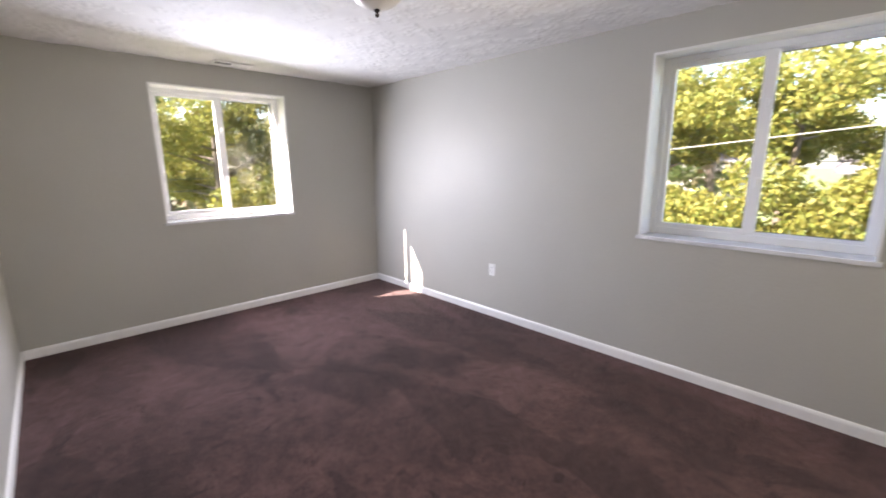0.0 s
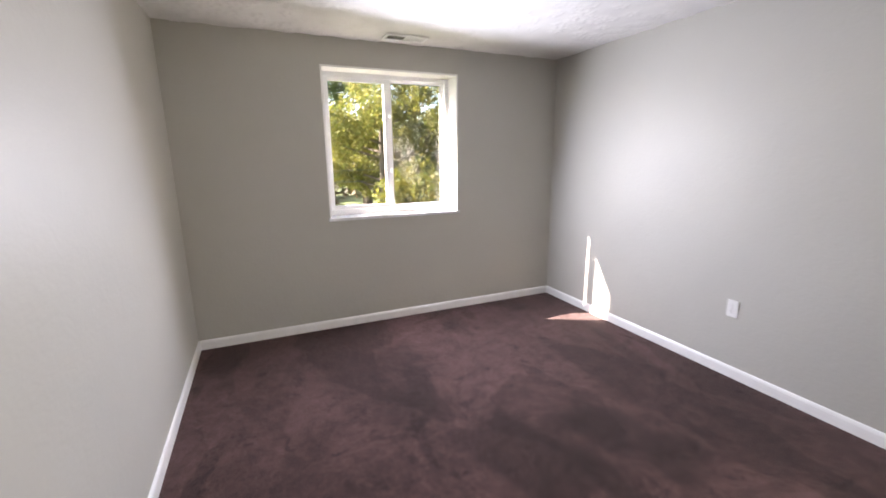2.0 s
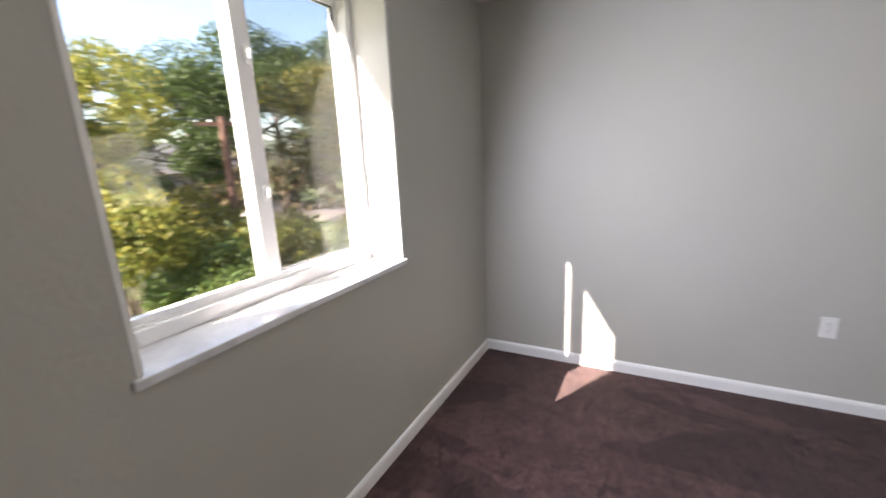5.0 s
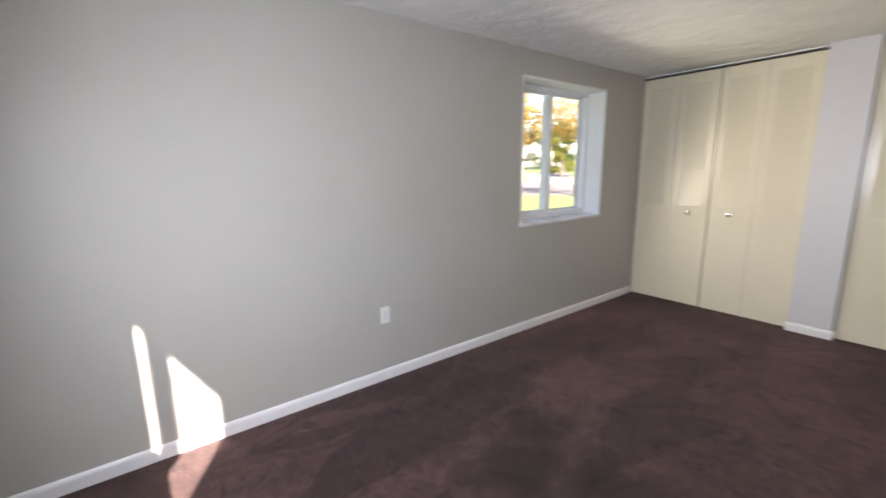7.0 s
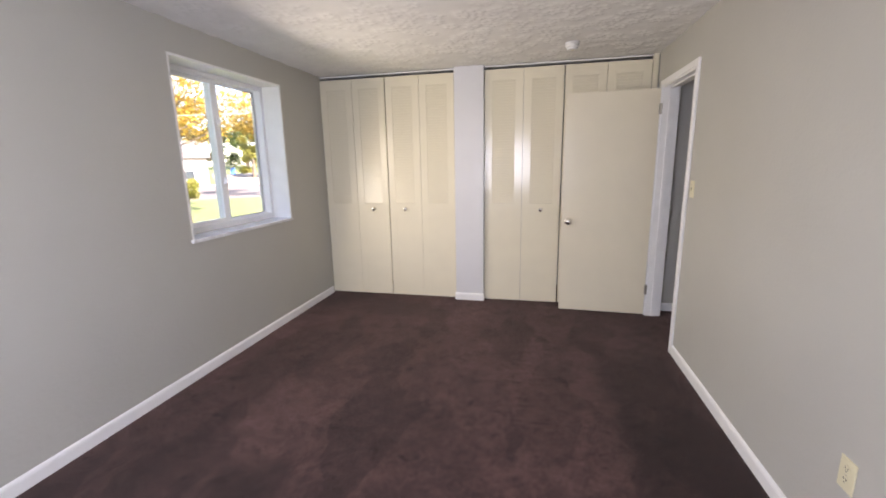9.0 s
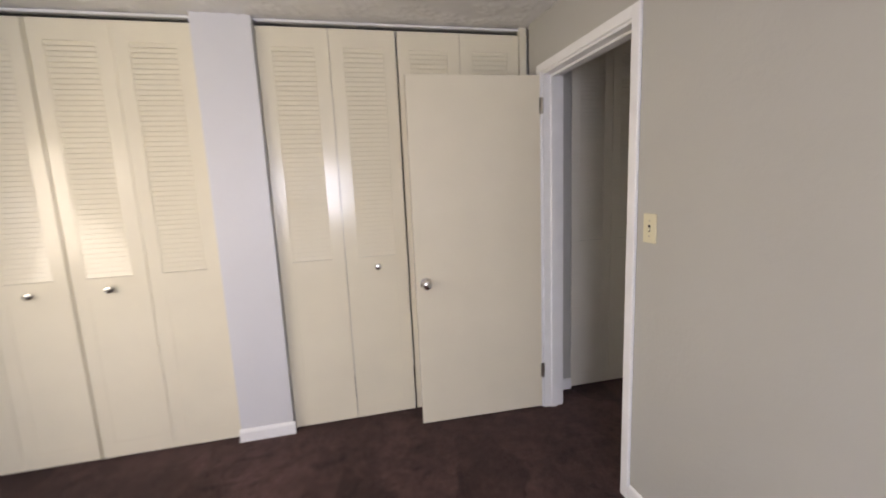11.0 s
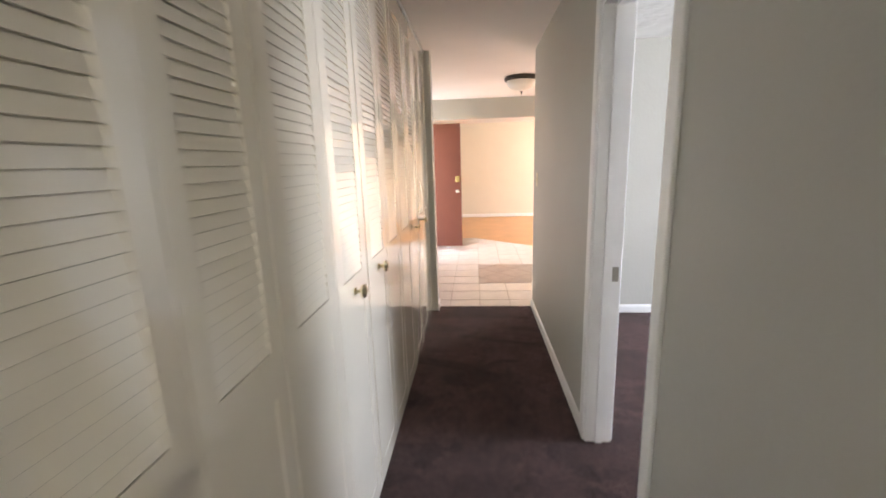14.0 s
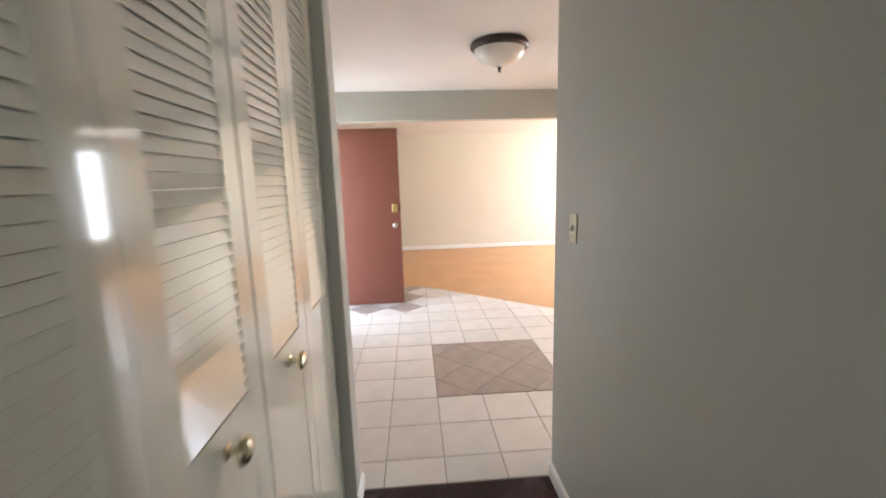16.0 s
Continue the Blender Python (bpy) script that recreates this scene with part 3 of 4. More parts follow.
def bifold_closet(m, wide, top, mat, label, knob_mat, group, knob_z=0.972, knob_size=1.0):
    """Two pairs of bifold panels, local x along the front, local -y towards the viewer, origin at the floor."""
    c = thing("bifold_closet", m, label, "closet", group)
    bm = bmesh.new()
    box(bm, 0.0, wide, -0.002, 0.03, top + 0.024, top + 0.036)
    part("top_track", bm, WHITE, c, "thin white top track")
    pw = wide / 4
    margin = pw * 0.203
    slat = slat_mesh(pw - 2 * margin, mat)
    for k in range(4):
        x0, x1 = k * pw + 0.0015, (k + 1) * pw - 0.0015
        if k == 1:
            x1 -= 0.004
        if k == 2:
            x0 += 0.004
        a, b = k * pw + margin, (k + 1) * pw - margin
        z0, z1 = LOUVER_LOW, LOUVER_LOW + SLATS * PITCH
        bm = bmesh.new()
        box(bm, x0, a, 0.0, 0.028, 0.012, top)
        box(bm, b, x1, 0.0, 0.028, 0.012, top)
        box(bm, a, b, 0.0, 0.028, 0.012, 0.10)
        box(bm, a, b, 0.0, 0.028, 0.93, z0)
        box(bm, a, b, 0.0018, 0.028, 0.10, 0.93)
        box(bm, a, b, 0.0, 0.028, z1, top)
        box(bm, a, b, 0.012, 0.024, z0, z1)
        bmesh.ops.remove_doubles(bm, verts=bm.verts, dist=1e-5)
        panel = part("bifold_panel", bm, mat, c)
        for i in range(SLATS):
            shared("slat", slat, panel, pose(a, 0.0085, z0 + i * PITCH))
        if k in (1, 2):
            bm = bmesh.new()
            turned(bm, [(r * knob_size, h * knob_size) for r, h in KNOB_PROFILE], pose((k + 0.5) * pw, 0.0, knob_z, 90, 0, 0), 20)
            part("knob", bm, knob_mat, panel, "small shiny round knob", True)
    return c


TOP = 2.318
bifold_closet(pose(1.55, 0.0, 0, 0, 0, 180), 1.50, TOP, CLOSET_PAINT, "cream metal bifold closet doors with louvered upper halves", CHROME, "bedroom closets")
bifold_closet(pose(3.305, 0.0, 0, 0, 0, 180), 1.45, TOP, CLOSET_PAINT, "cream metal bifold closet doors beside the window wall", CHROME, "bedroom closets")
bm = bmesh.new()
box(bm, 0.0, 0.046, -0.028, 0.002, 0.0, H + 0.01)
solid("trim_closet_filler", bm, CLOSET_PAINT, "narrow cream filler strip beside the closet", "trim", "structure")
for x1, wide in ((-0.285, 1.178), (-1.466, 1.458), (-2.928, 1.527)):
    bifold_closet(pose(x1, 0.046, 0, 0, 0, 180), wide, TOP + 0.01, HALL_CLOSET_PAINT, "ivory metal bifold closet doors along the hallway", PALE_BRASS, "hallway closets", 0.98, 1.3)


# ---- doors ----
def casing(name, m, wide, high, label, depth=0.12, w=0.062):
    """Jamb lining and casing on both faces. Local x across the opening, local y through the wall."""
    c = thing(name, m, label, "door frame", kind="structure")
    t, p = 0.018, 0.016
    bm = bmesh.new()
    box(bm, 0, t, -0.004, depth + 0.004, 0, high)
    box(bm, wide - t, wide, -0.004, depth + 0.004, 0, high)
    box(bm, t, wide - t, -0.004, depth + 0.004, high - t, high)
    for x0, x1, z0, z1 in ((t, t + 0.011, 0, high - t), (wide - t - 0.011, wide - t, 0, high - t), (t + 0.011, wide - t - 0.011, high - t - 0.011, high - t)):
        box(bm, x0, x1, 0.045, 0.080, z0, z1)
    part("jamb", bm, WHITE, c)
    for side in (0, 1):
        for piece in ((-w + 0.006, 0.006, 0, high + w - 0.006), (wide - 0.006, wide + w - 0.006, 0, high + w - 0.006), (0.006, wide - 0.006, high - 0.006, high + w - 0.006)):
            bm = bmesh.new()
            y0, y1 = (-p, 0.001) if side == 0 else (depth - 0.001, depth + p)
            box(bm, piece[0], piece[1], y0, y1, piece[2], piece[3], 0.005)
            part("casing_board", bm, WHITE, c)
    return c


frame_1 = casing("door_frame_1", pose(0, DOOR[0], 0, 0, 0, 90), DOOR[1] - DOOR[0], DOOR[3], "white painted door frame of the bedroom", 0.12, 0.049)
frame_2 = casing("door_frame_2", pose(DOOR2[0], 1.02, 0), DOOR2[1] - DOOR2[0], DOOR2[3], "white painted door frame of the second room")
bm = bmesh.new()
box(bm, DOOR[1] - DOOR[0] - 0.0205, DOOR[1] - DOOR[0] - 0.018, 0.006, 0.034, 0.85, 0.92)
part("strike_plate", bm, STEEL, frame_1, "small metal strike plate")
bm = bmesh.new()
box(bm, 0.018, 0.0205, 0.088, 0.116, 0.85, 0.92)
part("strike_plate", bm, STEEL, frame_2, "small metal strike plate")
bm = bmesh.new()
box(bm, 0.0, 0.010, 0.108, 0.128, 0.868, 0.902, 0.003)
part("strike_lip", bm, STEEL, frame_2)

leaf_door = thing("door", pose(0.0185, 0.219, 0, 0, 0, -2.0), "plain beige flush door standing open against the closet", "door", kind="")
bm = bmesh.new()
box(bm, 0, 0.772, -0.036, 0, 0.012, 2.036, 0.002)
part("door_leaf", bm, DOOR_PAINT, leaf_door)
DOOR_KNOB = [(0.0, 0.0), (0.032, 0.0), (0.032, 0.004), (0.024, 0.009), (0.012, 0.012), (0.011, 0.030), (0.018, 0.036), (0.027, 0.046), (0.0285, 0.056), (0.024, 0.066), (0.012, 0.071), (0.0, 0.072)]
for side, y, turn in ((0, 0.0, -90), (1, -0.036, 90)):
    bm = bmesh.new()
    turned(bm, DOOR_KNOB, pose(0.715, y, 0.885, turn, 0, 0), 28)
    part("door_knob", bm, CHROME, leaf_door, "polished metal door knob", True)
bm = bmesh.new()
box(bm, 0.772, 0.7745, -0.030, -0.006, 0.85, 0.92)
part("latch_plate", bm, STEEL, leaf_door)
for z in (0.255, 1.868):
    bm = bmesh.new()
    turned(bm, [(0.0, -0.045), (0.007, -0.045), (0.007, 0.045), (0.0, 0.045)], pose(-0.010, 0.004, z), 12)
    box(bm, -0.026, -0.012, -0.001, 0.002, z - 0.045, z + 0.045)
    box(bm, -0.010, 0.006, -0.004, 0.0025, z - 0.045, z + 0.045)
    part("hinge", bm, STEEL, leaf_door, "dull metal butt hinge")

front_door = thing("front_door", pose(-7.60, -0.655, 0), "brick red front door standing open in the entry", "door")
bm = bmesh.new()
box(bm, -0.044, 0.0, 0.0, 0.895, 0.014, 2.040, 0.002)
part("door_leaf", bm, RED_DOOR, front_door)
bm = bmesh.new()
box(bm, 0.0, 0.014, 0.80, 0.868, 1.10, 1.20, 0.006)
box(bm, -0.046, 0.002, 0.893, 0.898, 1.10, 1.20)
part("deadbolt", bm, BRASS, front_door, "brass deadbolt plate")
bm = bmesh.new()
turned(bm, DOOR_KNOB, pose(0.0, 0.83, 0.945, 0, 90, 0), 24)
part("door_knob", bm, CHROME, front_door, "polished metal door knob", True)
bm = bmesh.new()
turned(bm, DOOR_KNOB, pose(-0.044, 0.83, 0.945, 0, -90, 0), 24)
part("door_knob", bm, CHROME, front_door, "polished metal door knob", True)
front_frame = casing("door_frame_3", pose(-6.70, -0.68, 0, 0, 0, 180), 0.90, 2.06, "white painted front door frame", 0.14)


# ---- small fittings ----
def wall_plate(name, m, mat, label, category, switch=False, toggles=1):
    """Local x across, z up, -y out of the wall, origin at the plate's centre on the wall."""
    p = thing(name, m, label, category)
    bm = bmesh.new()
    box(bm, -0.035, 0.035, -0.006, 0.0, -0.0575, 0.0575, 0.0025)
    plate = part("cover_plate", bm, mat, p)
    if switch:
        # a near-black block, coloured as the shade within the toggle's slot
        bm = bmesh.new()
        box(bm, -0.0055, 0.0055, -0.0065, -0.005, -0.013, 0.013)
        part("slot", bm, DARK, p)
        bm = bmesh.new()
        box(bm, -0.0042, 0.0042, -0.017, -0.005, -0.009, 0.004, 0.0015)
        part("toggle", bm, mat, p)
        for z in (-0.03, 0.03):
            bm = bmesh.new()
            turned(bm, [(0.0, 0.0), (0.0035, 0.0), (0.0035, 0.001), (0.002, 0.0018), (0.0, 0.0018)], pose(0, -0.006, z, 90, 0, 0), 12)
            part("screw", bm, SCREW, p)
    else:
        for z in (-0.0195, 0.0195):
            bm = bmesh.new()
            turned(bm, [(0.0, 0.0), (0.0168, 0.0), (0.0168, 0.0022), (0.0, 0.0024)], pose(0, -0.0055, z, 90, 0, 0), 24)
            recept = part("receptacle", bm, mat, p)
            # near-black blocks, coloured as the shade within the prong holes
            for x in (-0.0063, 0.0063):
                bm = bmesh.new()
                box(bm, x - 0.0012, x + 0.0012, -0.0083, -0.006, z + 0.0, z + 0.0085)
                part("slot", bm, DARK, recept)
            bm = bmesh.new()
            turned(bm, [(0.0, 0.0), (0.0024, 0.0), (0.0024, 0.002), (0.0, 0.002)], pose(0, -0.0065, z - 0.007, 90, 0, 0), 10)
            part("ground_hole", bm, DARK, recept)
        bm = bmesh.new()
        turned(bm, [(0.0, 0.0), (0.003, 0.0), (0.003, 0.0012), (0.0, 0.0016)], pose(0, -0.006, 0, 90, 0, 0), 12)
        part("screw", bm, SCREW, p)
    return p


wall_plate("wall_outlet", pose(W, 3.233, 0.466, 0, 0, 90) @ pose(0, 0, 0, 0, 0, 180), PLATE_WHITE, "white duplex wall outlet above the baseboard", "outlet")
wall_plate("wall_outlet", pose(0, 2.79, 0.405, 0, 0, 90), PLATE, "almond duplex wall outlet above the baseboard", "outlet")
bm = bmesh.new()
tube(bm, [(-4.41, 2.47, 0.47), (-4.385, 2.472, 0.475), (-4.372, 2.476, 0.45), (-4.375, 2.470, 0.38), (-4.385, 2.462, 0.33), (-4.378, 2.468, 0.31)], [0.004, 0.004, 0.004, 0.004, 0.004, 0.003], 8)
solid("cable_stub", bm, GREY_CABLE, "short grey cable hanging from the second room wall", "cable", smooth=True)
wall_plate("light_switch", pose(0, 1.118, 1.241, 0, 0, 90), PLATE, "almond toggle light switch beside the bedroom door", "switch", True)
wall_plate("light_switch", pose(-4.365, 1.02, 1.250), PLATE, "almond toggle light switch at the hallway end", "switch", True)

vent = thing("ceiling_vent", pose(1.69, 4.94, H - 0.004), "white metal ceiling vent with louvers over a shade-dark sheet", "vent")
bm = bmesh.new()
for x0, x1, y0, y1 in ((-0.17, 0.17, -0.075, -0.05), (-0.17, 0.17, 0.05, 0.075), (-0.17, -0.145, -0.05, 0.05), (0.145, 0.17, -0.05, 0.05)):
    box(bm, x0, x1, y0, y1, -0.012, -0.002, 0.002)
part("frame", bm, WHITE, vent)
# near-black sheet behind the white slats, painted for the shade inside the duct
bm = bmesh.new()
box(bm, -0.145, 0.145, -0.05, 0.05, -0.004, -0.002)
part("duct_opening", bm, DARK, vent)
bm = bmesh.new()
box(bm, -0.004, 0.004, -0.05, 0.05, -0.011, -0.005)
part("divider", bm, WHITE, vent)
for i in range(16):
    x = -0.136 + i * 0.0182
    bm = bmesh.new()
    box(bm, -0.0012, 0.0012, -0.05, 0.05, -0.006, 0.006)
    bmesh.ops.rotate(bm, verts=bm.verts, matrix=Euler((0, radians(48 if x < 0 else -48), 0)).to_matrix())
    bmesh.ops.translate(bm, verts=bm.verts, vec=(x, 0, -0.008))
    part("slat", bm, WHITE, vent)


def round_detector(m, radius, label, tall=1.0):
    d = thing("smoke_detector", m, label, "smoke detector")
    bm = bmesh.new()
    turned(bm, [(0.0, 0.0), (radius, 0.0), (radius, -0.012), (0.0, -0.012)], seg=32)
    part("base", bm, PLATE_WHITE, d, "", True)
    bm = bmesh.new()
    r = radius * 0.9
    turned(bm, [(0.0, -0.012), (r, -0.012), (r, -0.012 - 0.014 * tall), (r * 0.80, -0.012 - 0.018 * tall), (r * 0.76, -0.012 - 0.026 * tall), (r * 0.4, -0.012 - 0.028 * tall), (0.0, -0.012 - 0.028 * tall)], seg=32)
    part("cover", bm, PLATE_WHITE, d, "", True)
    bm = bmesh.new()
    turned(bm, [(0.0, -0.012 - 0.028 * tall), (0.008, -0.012 - 0.028 * tall), (0.008, -0.014 - 0.028 * tall), (0.0, -0.014 - 0.028 * tall)], seg=16)
    part("test_button", bm, PLATE, d)
    return d


round_detector(pose(0.785, 0.585, H - 0.003), 0.058, "white round smoke detector on the bedroom ceiling", 1.6)
round_detector(pose(-3.0, 0.50, HH), 0.092, "white round smoke detector on the hallway ceiling", 1.7)


def dome_light(m, radius, label, deep=0.115):
    d = thing("ceiling_light", m, label, "ceiling light")
    bm = bmesh.new()
    turned(bm, [(0.0, 0.0), (radius * 0.94, 0.0), (radius, -0.012), (radius, -0.034), (radius * 0.93, -0.048), (radius * 0.88, -0.05), (radius * 0.86, -0.03), (0.0, -0.02)], seg=48)
    part("rim", bm, BRONZE, d, "dark bronze rim", True)
    bm = bmesh.new()
    r = radius * 0.87
    turned(bm, [(r * math.cos(a), -0.046 - deep * math.sin(a)) for a in [i * math.pi / 24 for i in range(12)]] + [(0.0, -0.046 - deep)], seg=48)
    part("shade", bm, FROST, d, "frosted alabaster glass bowl", True)
    bm = bmesh.new()
    turned(bm, [(0.0, 0.003), (0.014, 0.001), (0.016, -0.005), (0.007, -0.011), (0.006, -0.015), (0.010, -0.021), (0.009, -0.027), (0.004, -0.033), (0.0, -0.035)], pose(0, 0, -0.046 - deep), 20)
    part("finial", bm, BRONZE, d, "", True)
    return d


dome_light(pose(-5.80, 1.03, HH), 0.20, "flush ceiling light with dark rim and frosted bowl")
dome_light(pose(1.57, 2.53, H), 0.17, "flush bedroom ceiling light with frosted bowl", 0.135)

# ---- outside ----
GROUND = -2.3
bm = bmesh.new()
box(bm, -300, 300, -300, 300, GROUND - 0.2, GROUND)
solid("ground", bm, GRASS, "sunlit lawn and rough grass around the house", "ground", "structure")
bm = bmesh.new()
box(bm, 22.0, 29.0, -300, 300, GROUND - 0.05, GROUND + 0.02)
solid("road", bm, ASPHALT, "pale grey asphalt street", "road", "structure")
bm = bmesh.new()
box(bm, 3.9, 20.1, -5.5, 2.5, GROUND - 0.05, GROUND + 0.03)
solid("driveway", bm, CONCRETE, "pale concrete driveway to the street", "driveway", "structure")
bm = bmesh.new()
box(bm, 20.2, 21.5, -80, 80, GROUND - 0.05, GROUND + 0.04)
solid("pavement", bm, CONCRETE, "concrete sidewalk along the street", "pavement", "structure")
bm = bmesh.new()
box(bm, -12.0, W + OUT + 0.05, -2.9, L + OUT + 0.05, GROUND, -0.06)
solid("house_base", bm, BRICK_EXT, "brick lower storey under the rooms", "wall", "structure")
bm = bmesh.new()
box(bm, -12.2, W + OUT + 0.25, -3.1, L + OUT + 0.25, H + 0.16, H + 0.30)
solid("house_roof", bm, ROOF, "flat roof above the rooms", "roof", "structure")


VIEW_EAST = Vector((0.68, -0.733, 0))
ACROSS = Vector((-0.733, -0.68, 0))
HILL = ((0, -2.32), (18, -2.32), (32, -1.25), (45, -1.1), (56, -0.9), (62, -0.75), (72, 0.35), (110, 1.6), (170, 2.0))


def on_hill(far, side):
    """A place on the rising ground to the south-east, metres out and to the side."""
    z = float(np.interp(far, [h[0] for h in HILL], [h[1] for h in HILL]))
    p = Vector((0.73, 4.55, 0)) + VIEW_EAST * far + ACROSS * side
    return Vector((p.x, p.y, z))


def hill_sheet(name, fars, sides, lift, mat, label, category):
    bm = bmesh.new()
    rows = [[bm.verts.new(on_hill(f, q) + Vector((0, 0, lift))) for q in sides] for f in fars]
    for a, b in zip(rows, rows[1:]):
        for i in range(len(sides) - 1):
            bm.faces.new((a[i], b[i], b[i + 1], a[i + 1]))
    r = bmesh.ops.extrude_face_region(bm, geom=bm.faces[:])
    bmesh.ops.translate(bm, verts=[v for v in r["geom"] if isinstance(v, bmesh.types.BMVert)], vec=(0, 0, -0.05 - lift))
    return solid(name, bm, mat, label, category, "structure")


hill_sheet("ground_rise", [18, 25, 32, 38, 45, 50, 56, 62, 67, 72, 90, 110, 140, 170], [-60, -30, -10, 0, 10, 30, 60], 0.0, GRASS, "grassy rise towards the neighbours", "ground")
hill_sheet("road_side", [41, 45, 50, 56, 60.5], [-40, -10, 0, 10, 40], 0.03, ASPHALT, "pale pinkish grey side street", "road")
hill_sheet("pavement_side", [60.5, 61.3], [-40, -10, 0, 10, 40], 0.14, CONCRETE, "pale concrete kerb along the side street", "pavement")
hill_sheet("driveway_side", [61.4, 67, 72, 76], [1.8, 4, 9], 0.04, CONCRETE, "pale concrete drive beside the garage", "driveway")


def leaf_cloud(centers, leaf, rng, flat=0.75):
    """Many small folded leaves round the given (x, y, z, radius, count) clumps, as verts and faces."""
    allv, allf = [], []
    base = 0
    for x, y, z, r, count in centers:
        d = rng.normal(size=(count, 3))
        d /= np.linalg.norm(d, axis=1)[:, None]
        p = d * (r * rng.uniform(0.35, 1.0, count) ** 0.6)[:, None]
        p[:, 2] *= flat
        p += (x, y, z)
        u = rng.normal(size=(count, 3))
        u /= np.linalg.norm(u, axis=1)[:, None]
        v = np.cross(u, rng.normal(size=(count, 3)))
        v /= np.linalg.norm(v, axis=1)[:, None]
        s = leaf * rng.uniform(0.6, 1.3, count)[:, None]
        quad = np.stack([p - u * s, p - v * s * 0.55, p + u * s, p + v * s * 0.55], 1)
        allv.append(quad.reshape(-1, 3))
        allf.append(np.arange(count * 4).reshape(-1, 4) + base)
        base += count * 4
    return np.concatenate(allv), np.concatenate(allf)


def tree(x, y, height, spread, mat, label, seed, leaf=0.075, leaves=24000, bare=0.2, base=GROUND):
    rng = np.random.default_rng(seed)
    t = thing("tree", pose(x, y, base), label, "tree")
    bm = bmesh.new()
    top = height * 0.8
    lean = rng.uniform(-0.4, 0.4, 2)
    pts = [(lean[0] * k * k, lean[1] * k * k, top * k) for k in (0, 0.2, 0.45, 0.7, 1.0)]
    r0 = 0.03 * height
    tube(bm, pts, [r0 * 1.25, r0, r0 * 0.75, r0 * 0.45, r0 * 0.12], 9)
    clumps = []
    for i in range(15):
        k = rng.uniform(bare, 0.95)
        a = i * 2.4 + rng.uniform(-0.4, 0.4)
        reach = spread * rng.uniform(0.55, 1.0) * (1.1 - 0.65 * abs(k - 0.5))
        s = Vector((lean[0] * k * k, lean[1] * k * k, top * k))
        e = s + Vector((math.cos(a) * reach, math.sin(a) * reach, reach * rng.uniform(0.15, 0.7)))
        mid_point = s.lerp(e, 0.5) + Vector((0, 0, -0.06 * reach))
        tube(bm, [s, mid_point, e], [r0 * 0.24, r0 * 0.13, r0 * 0.04], 6)
        for q, f in ((e, 1.0), (s.lerp(e, 0.62), 0.8)):
            clumps.append((q.x + rng.uniform(-0.3, 0.3), q.y + rng.uniform(-0.3, 0.3), q.z, spread * rng.uniform(0.22, 0.40) * f, leaves // 32))
    clumps.append((lean[0], lean[1], top + 0.25 * spread, spread * 0.45, leaves // 12))
    part("trunk", bm, BARK, t, "", True)
    v, f = leaf_cloud(clumps, leaf, rng)
    me = bpy.data.meshes.new("crown")
    me.from_pydata(v.tolist(), [], f.tolist())
    me.materials.append(mat)
    ob = new("crown", me)
    ob.parent = t
    return t


def bush(x, y, wide, high, mat, label, seed, leaf=0.08, leaves=4200, base=GROUND):
    rng = np.random.default_rng(seed)
    b = thing("bush", pose(x, y, base), label, "bush")
    clumps, bm = [], bmesh.new()
    for i in range(11):
        a, r = i * 2.4, wide * rng.uniform(0.1, 0.75)
        q = (math.cos(a) * r, math.sin(a) * r, high * rng.uniform(0.35, 0.85))
        tube(bm, [(0, 0, 0), (q[0] * 0.4, q[1] * 0.4, q[2] * 0.6), q], [0.03, 0.02, 0.006], 5)
        clumps.append((*q, wide * rng.uniform(0.3, 0.5), leaves // 11))
    part("stem", bm, BARK, b)
    v, f = leaf_cloud(clumps, leaf, rng, 0.8)
    v[:, 2] = np.maximum(v[:, 2], 0.02)
    me = bpy.data.meshes.new("foliage")
    me.from_pydata(v.tolist(), [], f.tolist())
    me.materials.append(mat)
    ob = new("foliage", me)
    ob.parent = b
    return b


# trees beyond the north window
tree(5.0, 17.5, 7.2, 2.9, LEAF_YELLOW, "yellow-green leafy tree beyond the lawn", 1)
tree(11.6, 17.6, 8.6, 3.0, LEAF_DARK, "green leafy tree with gaps in its crown", 2)
tree(13.6, 13.4, 9.5, 3.0, LEAF_OLIVE, "tall tree with yellowing leaves", 3)
tree(13.0, 24.0, 9.0, 3.8, LEAF_DARK, "dark green tree behind the pole", 4)
tree(19.5, 19.0, 10.5, 4.0, LEAF_GREEN, "large green tree at the lot line", 5)
tree(3.0, 26.0, 10.0, 3.8, LEAF_GREEN, "distant green leafy tree", 6)
tree(24.0, 30.0, 13.0, 5.0, LEAF_DARK, "distant dark green tree", 7)
tree(8.0, 33.0, 11.0, 4.5, LEAF_YELLOW, "distant yellowing leafy tree", 8)
# trees beyond the east window
tree(15.5, 6.2, 6.6, 2.7, LEAF_YELLOW, "yellow-green tree beside the street", 9)
tree(15.0, 2.6, 6.6, 2.8, LEAF_YELLOW, "leafy tree in the front lawn", 10)
tree(19.5, -0.6, 8.0, 3.2, LEAF_YELLOW, "taller yellow-green tree beside the street", 18)
tree(19.0, 8.8, 8.0, 3.2, LEAF_OLIVE, "olive leafy tree near the street corner", 19)
p = on_hill(27, -0.9)
tree(p.x, p.y, 9.0, 3.4, LEAF_ORANGE, "orange autumn tree on the grassy rise", 11, 0.09, 6500, 0.55, p.z)
p = on_hill(40, 5.6)
tree(p.x, p.y, 9.5, 4.0, LEAF_ORANGE, "orange autumn tree beside the side street", 12, 0.10, 6000, 0.6, p.z)
p = on_hill(68, 7.2)
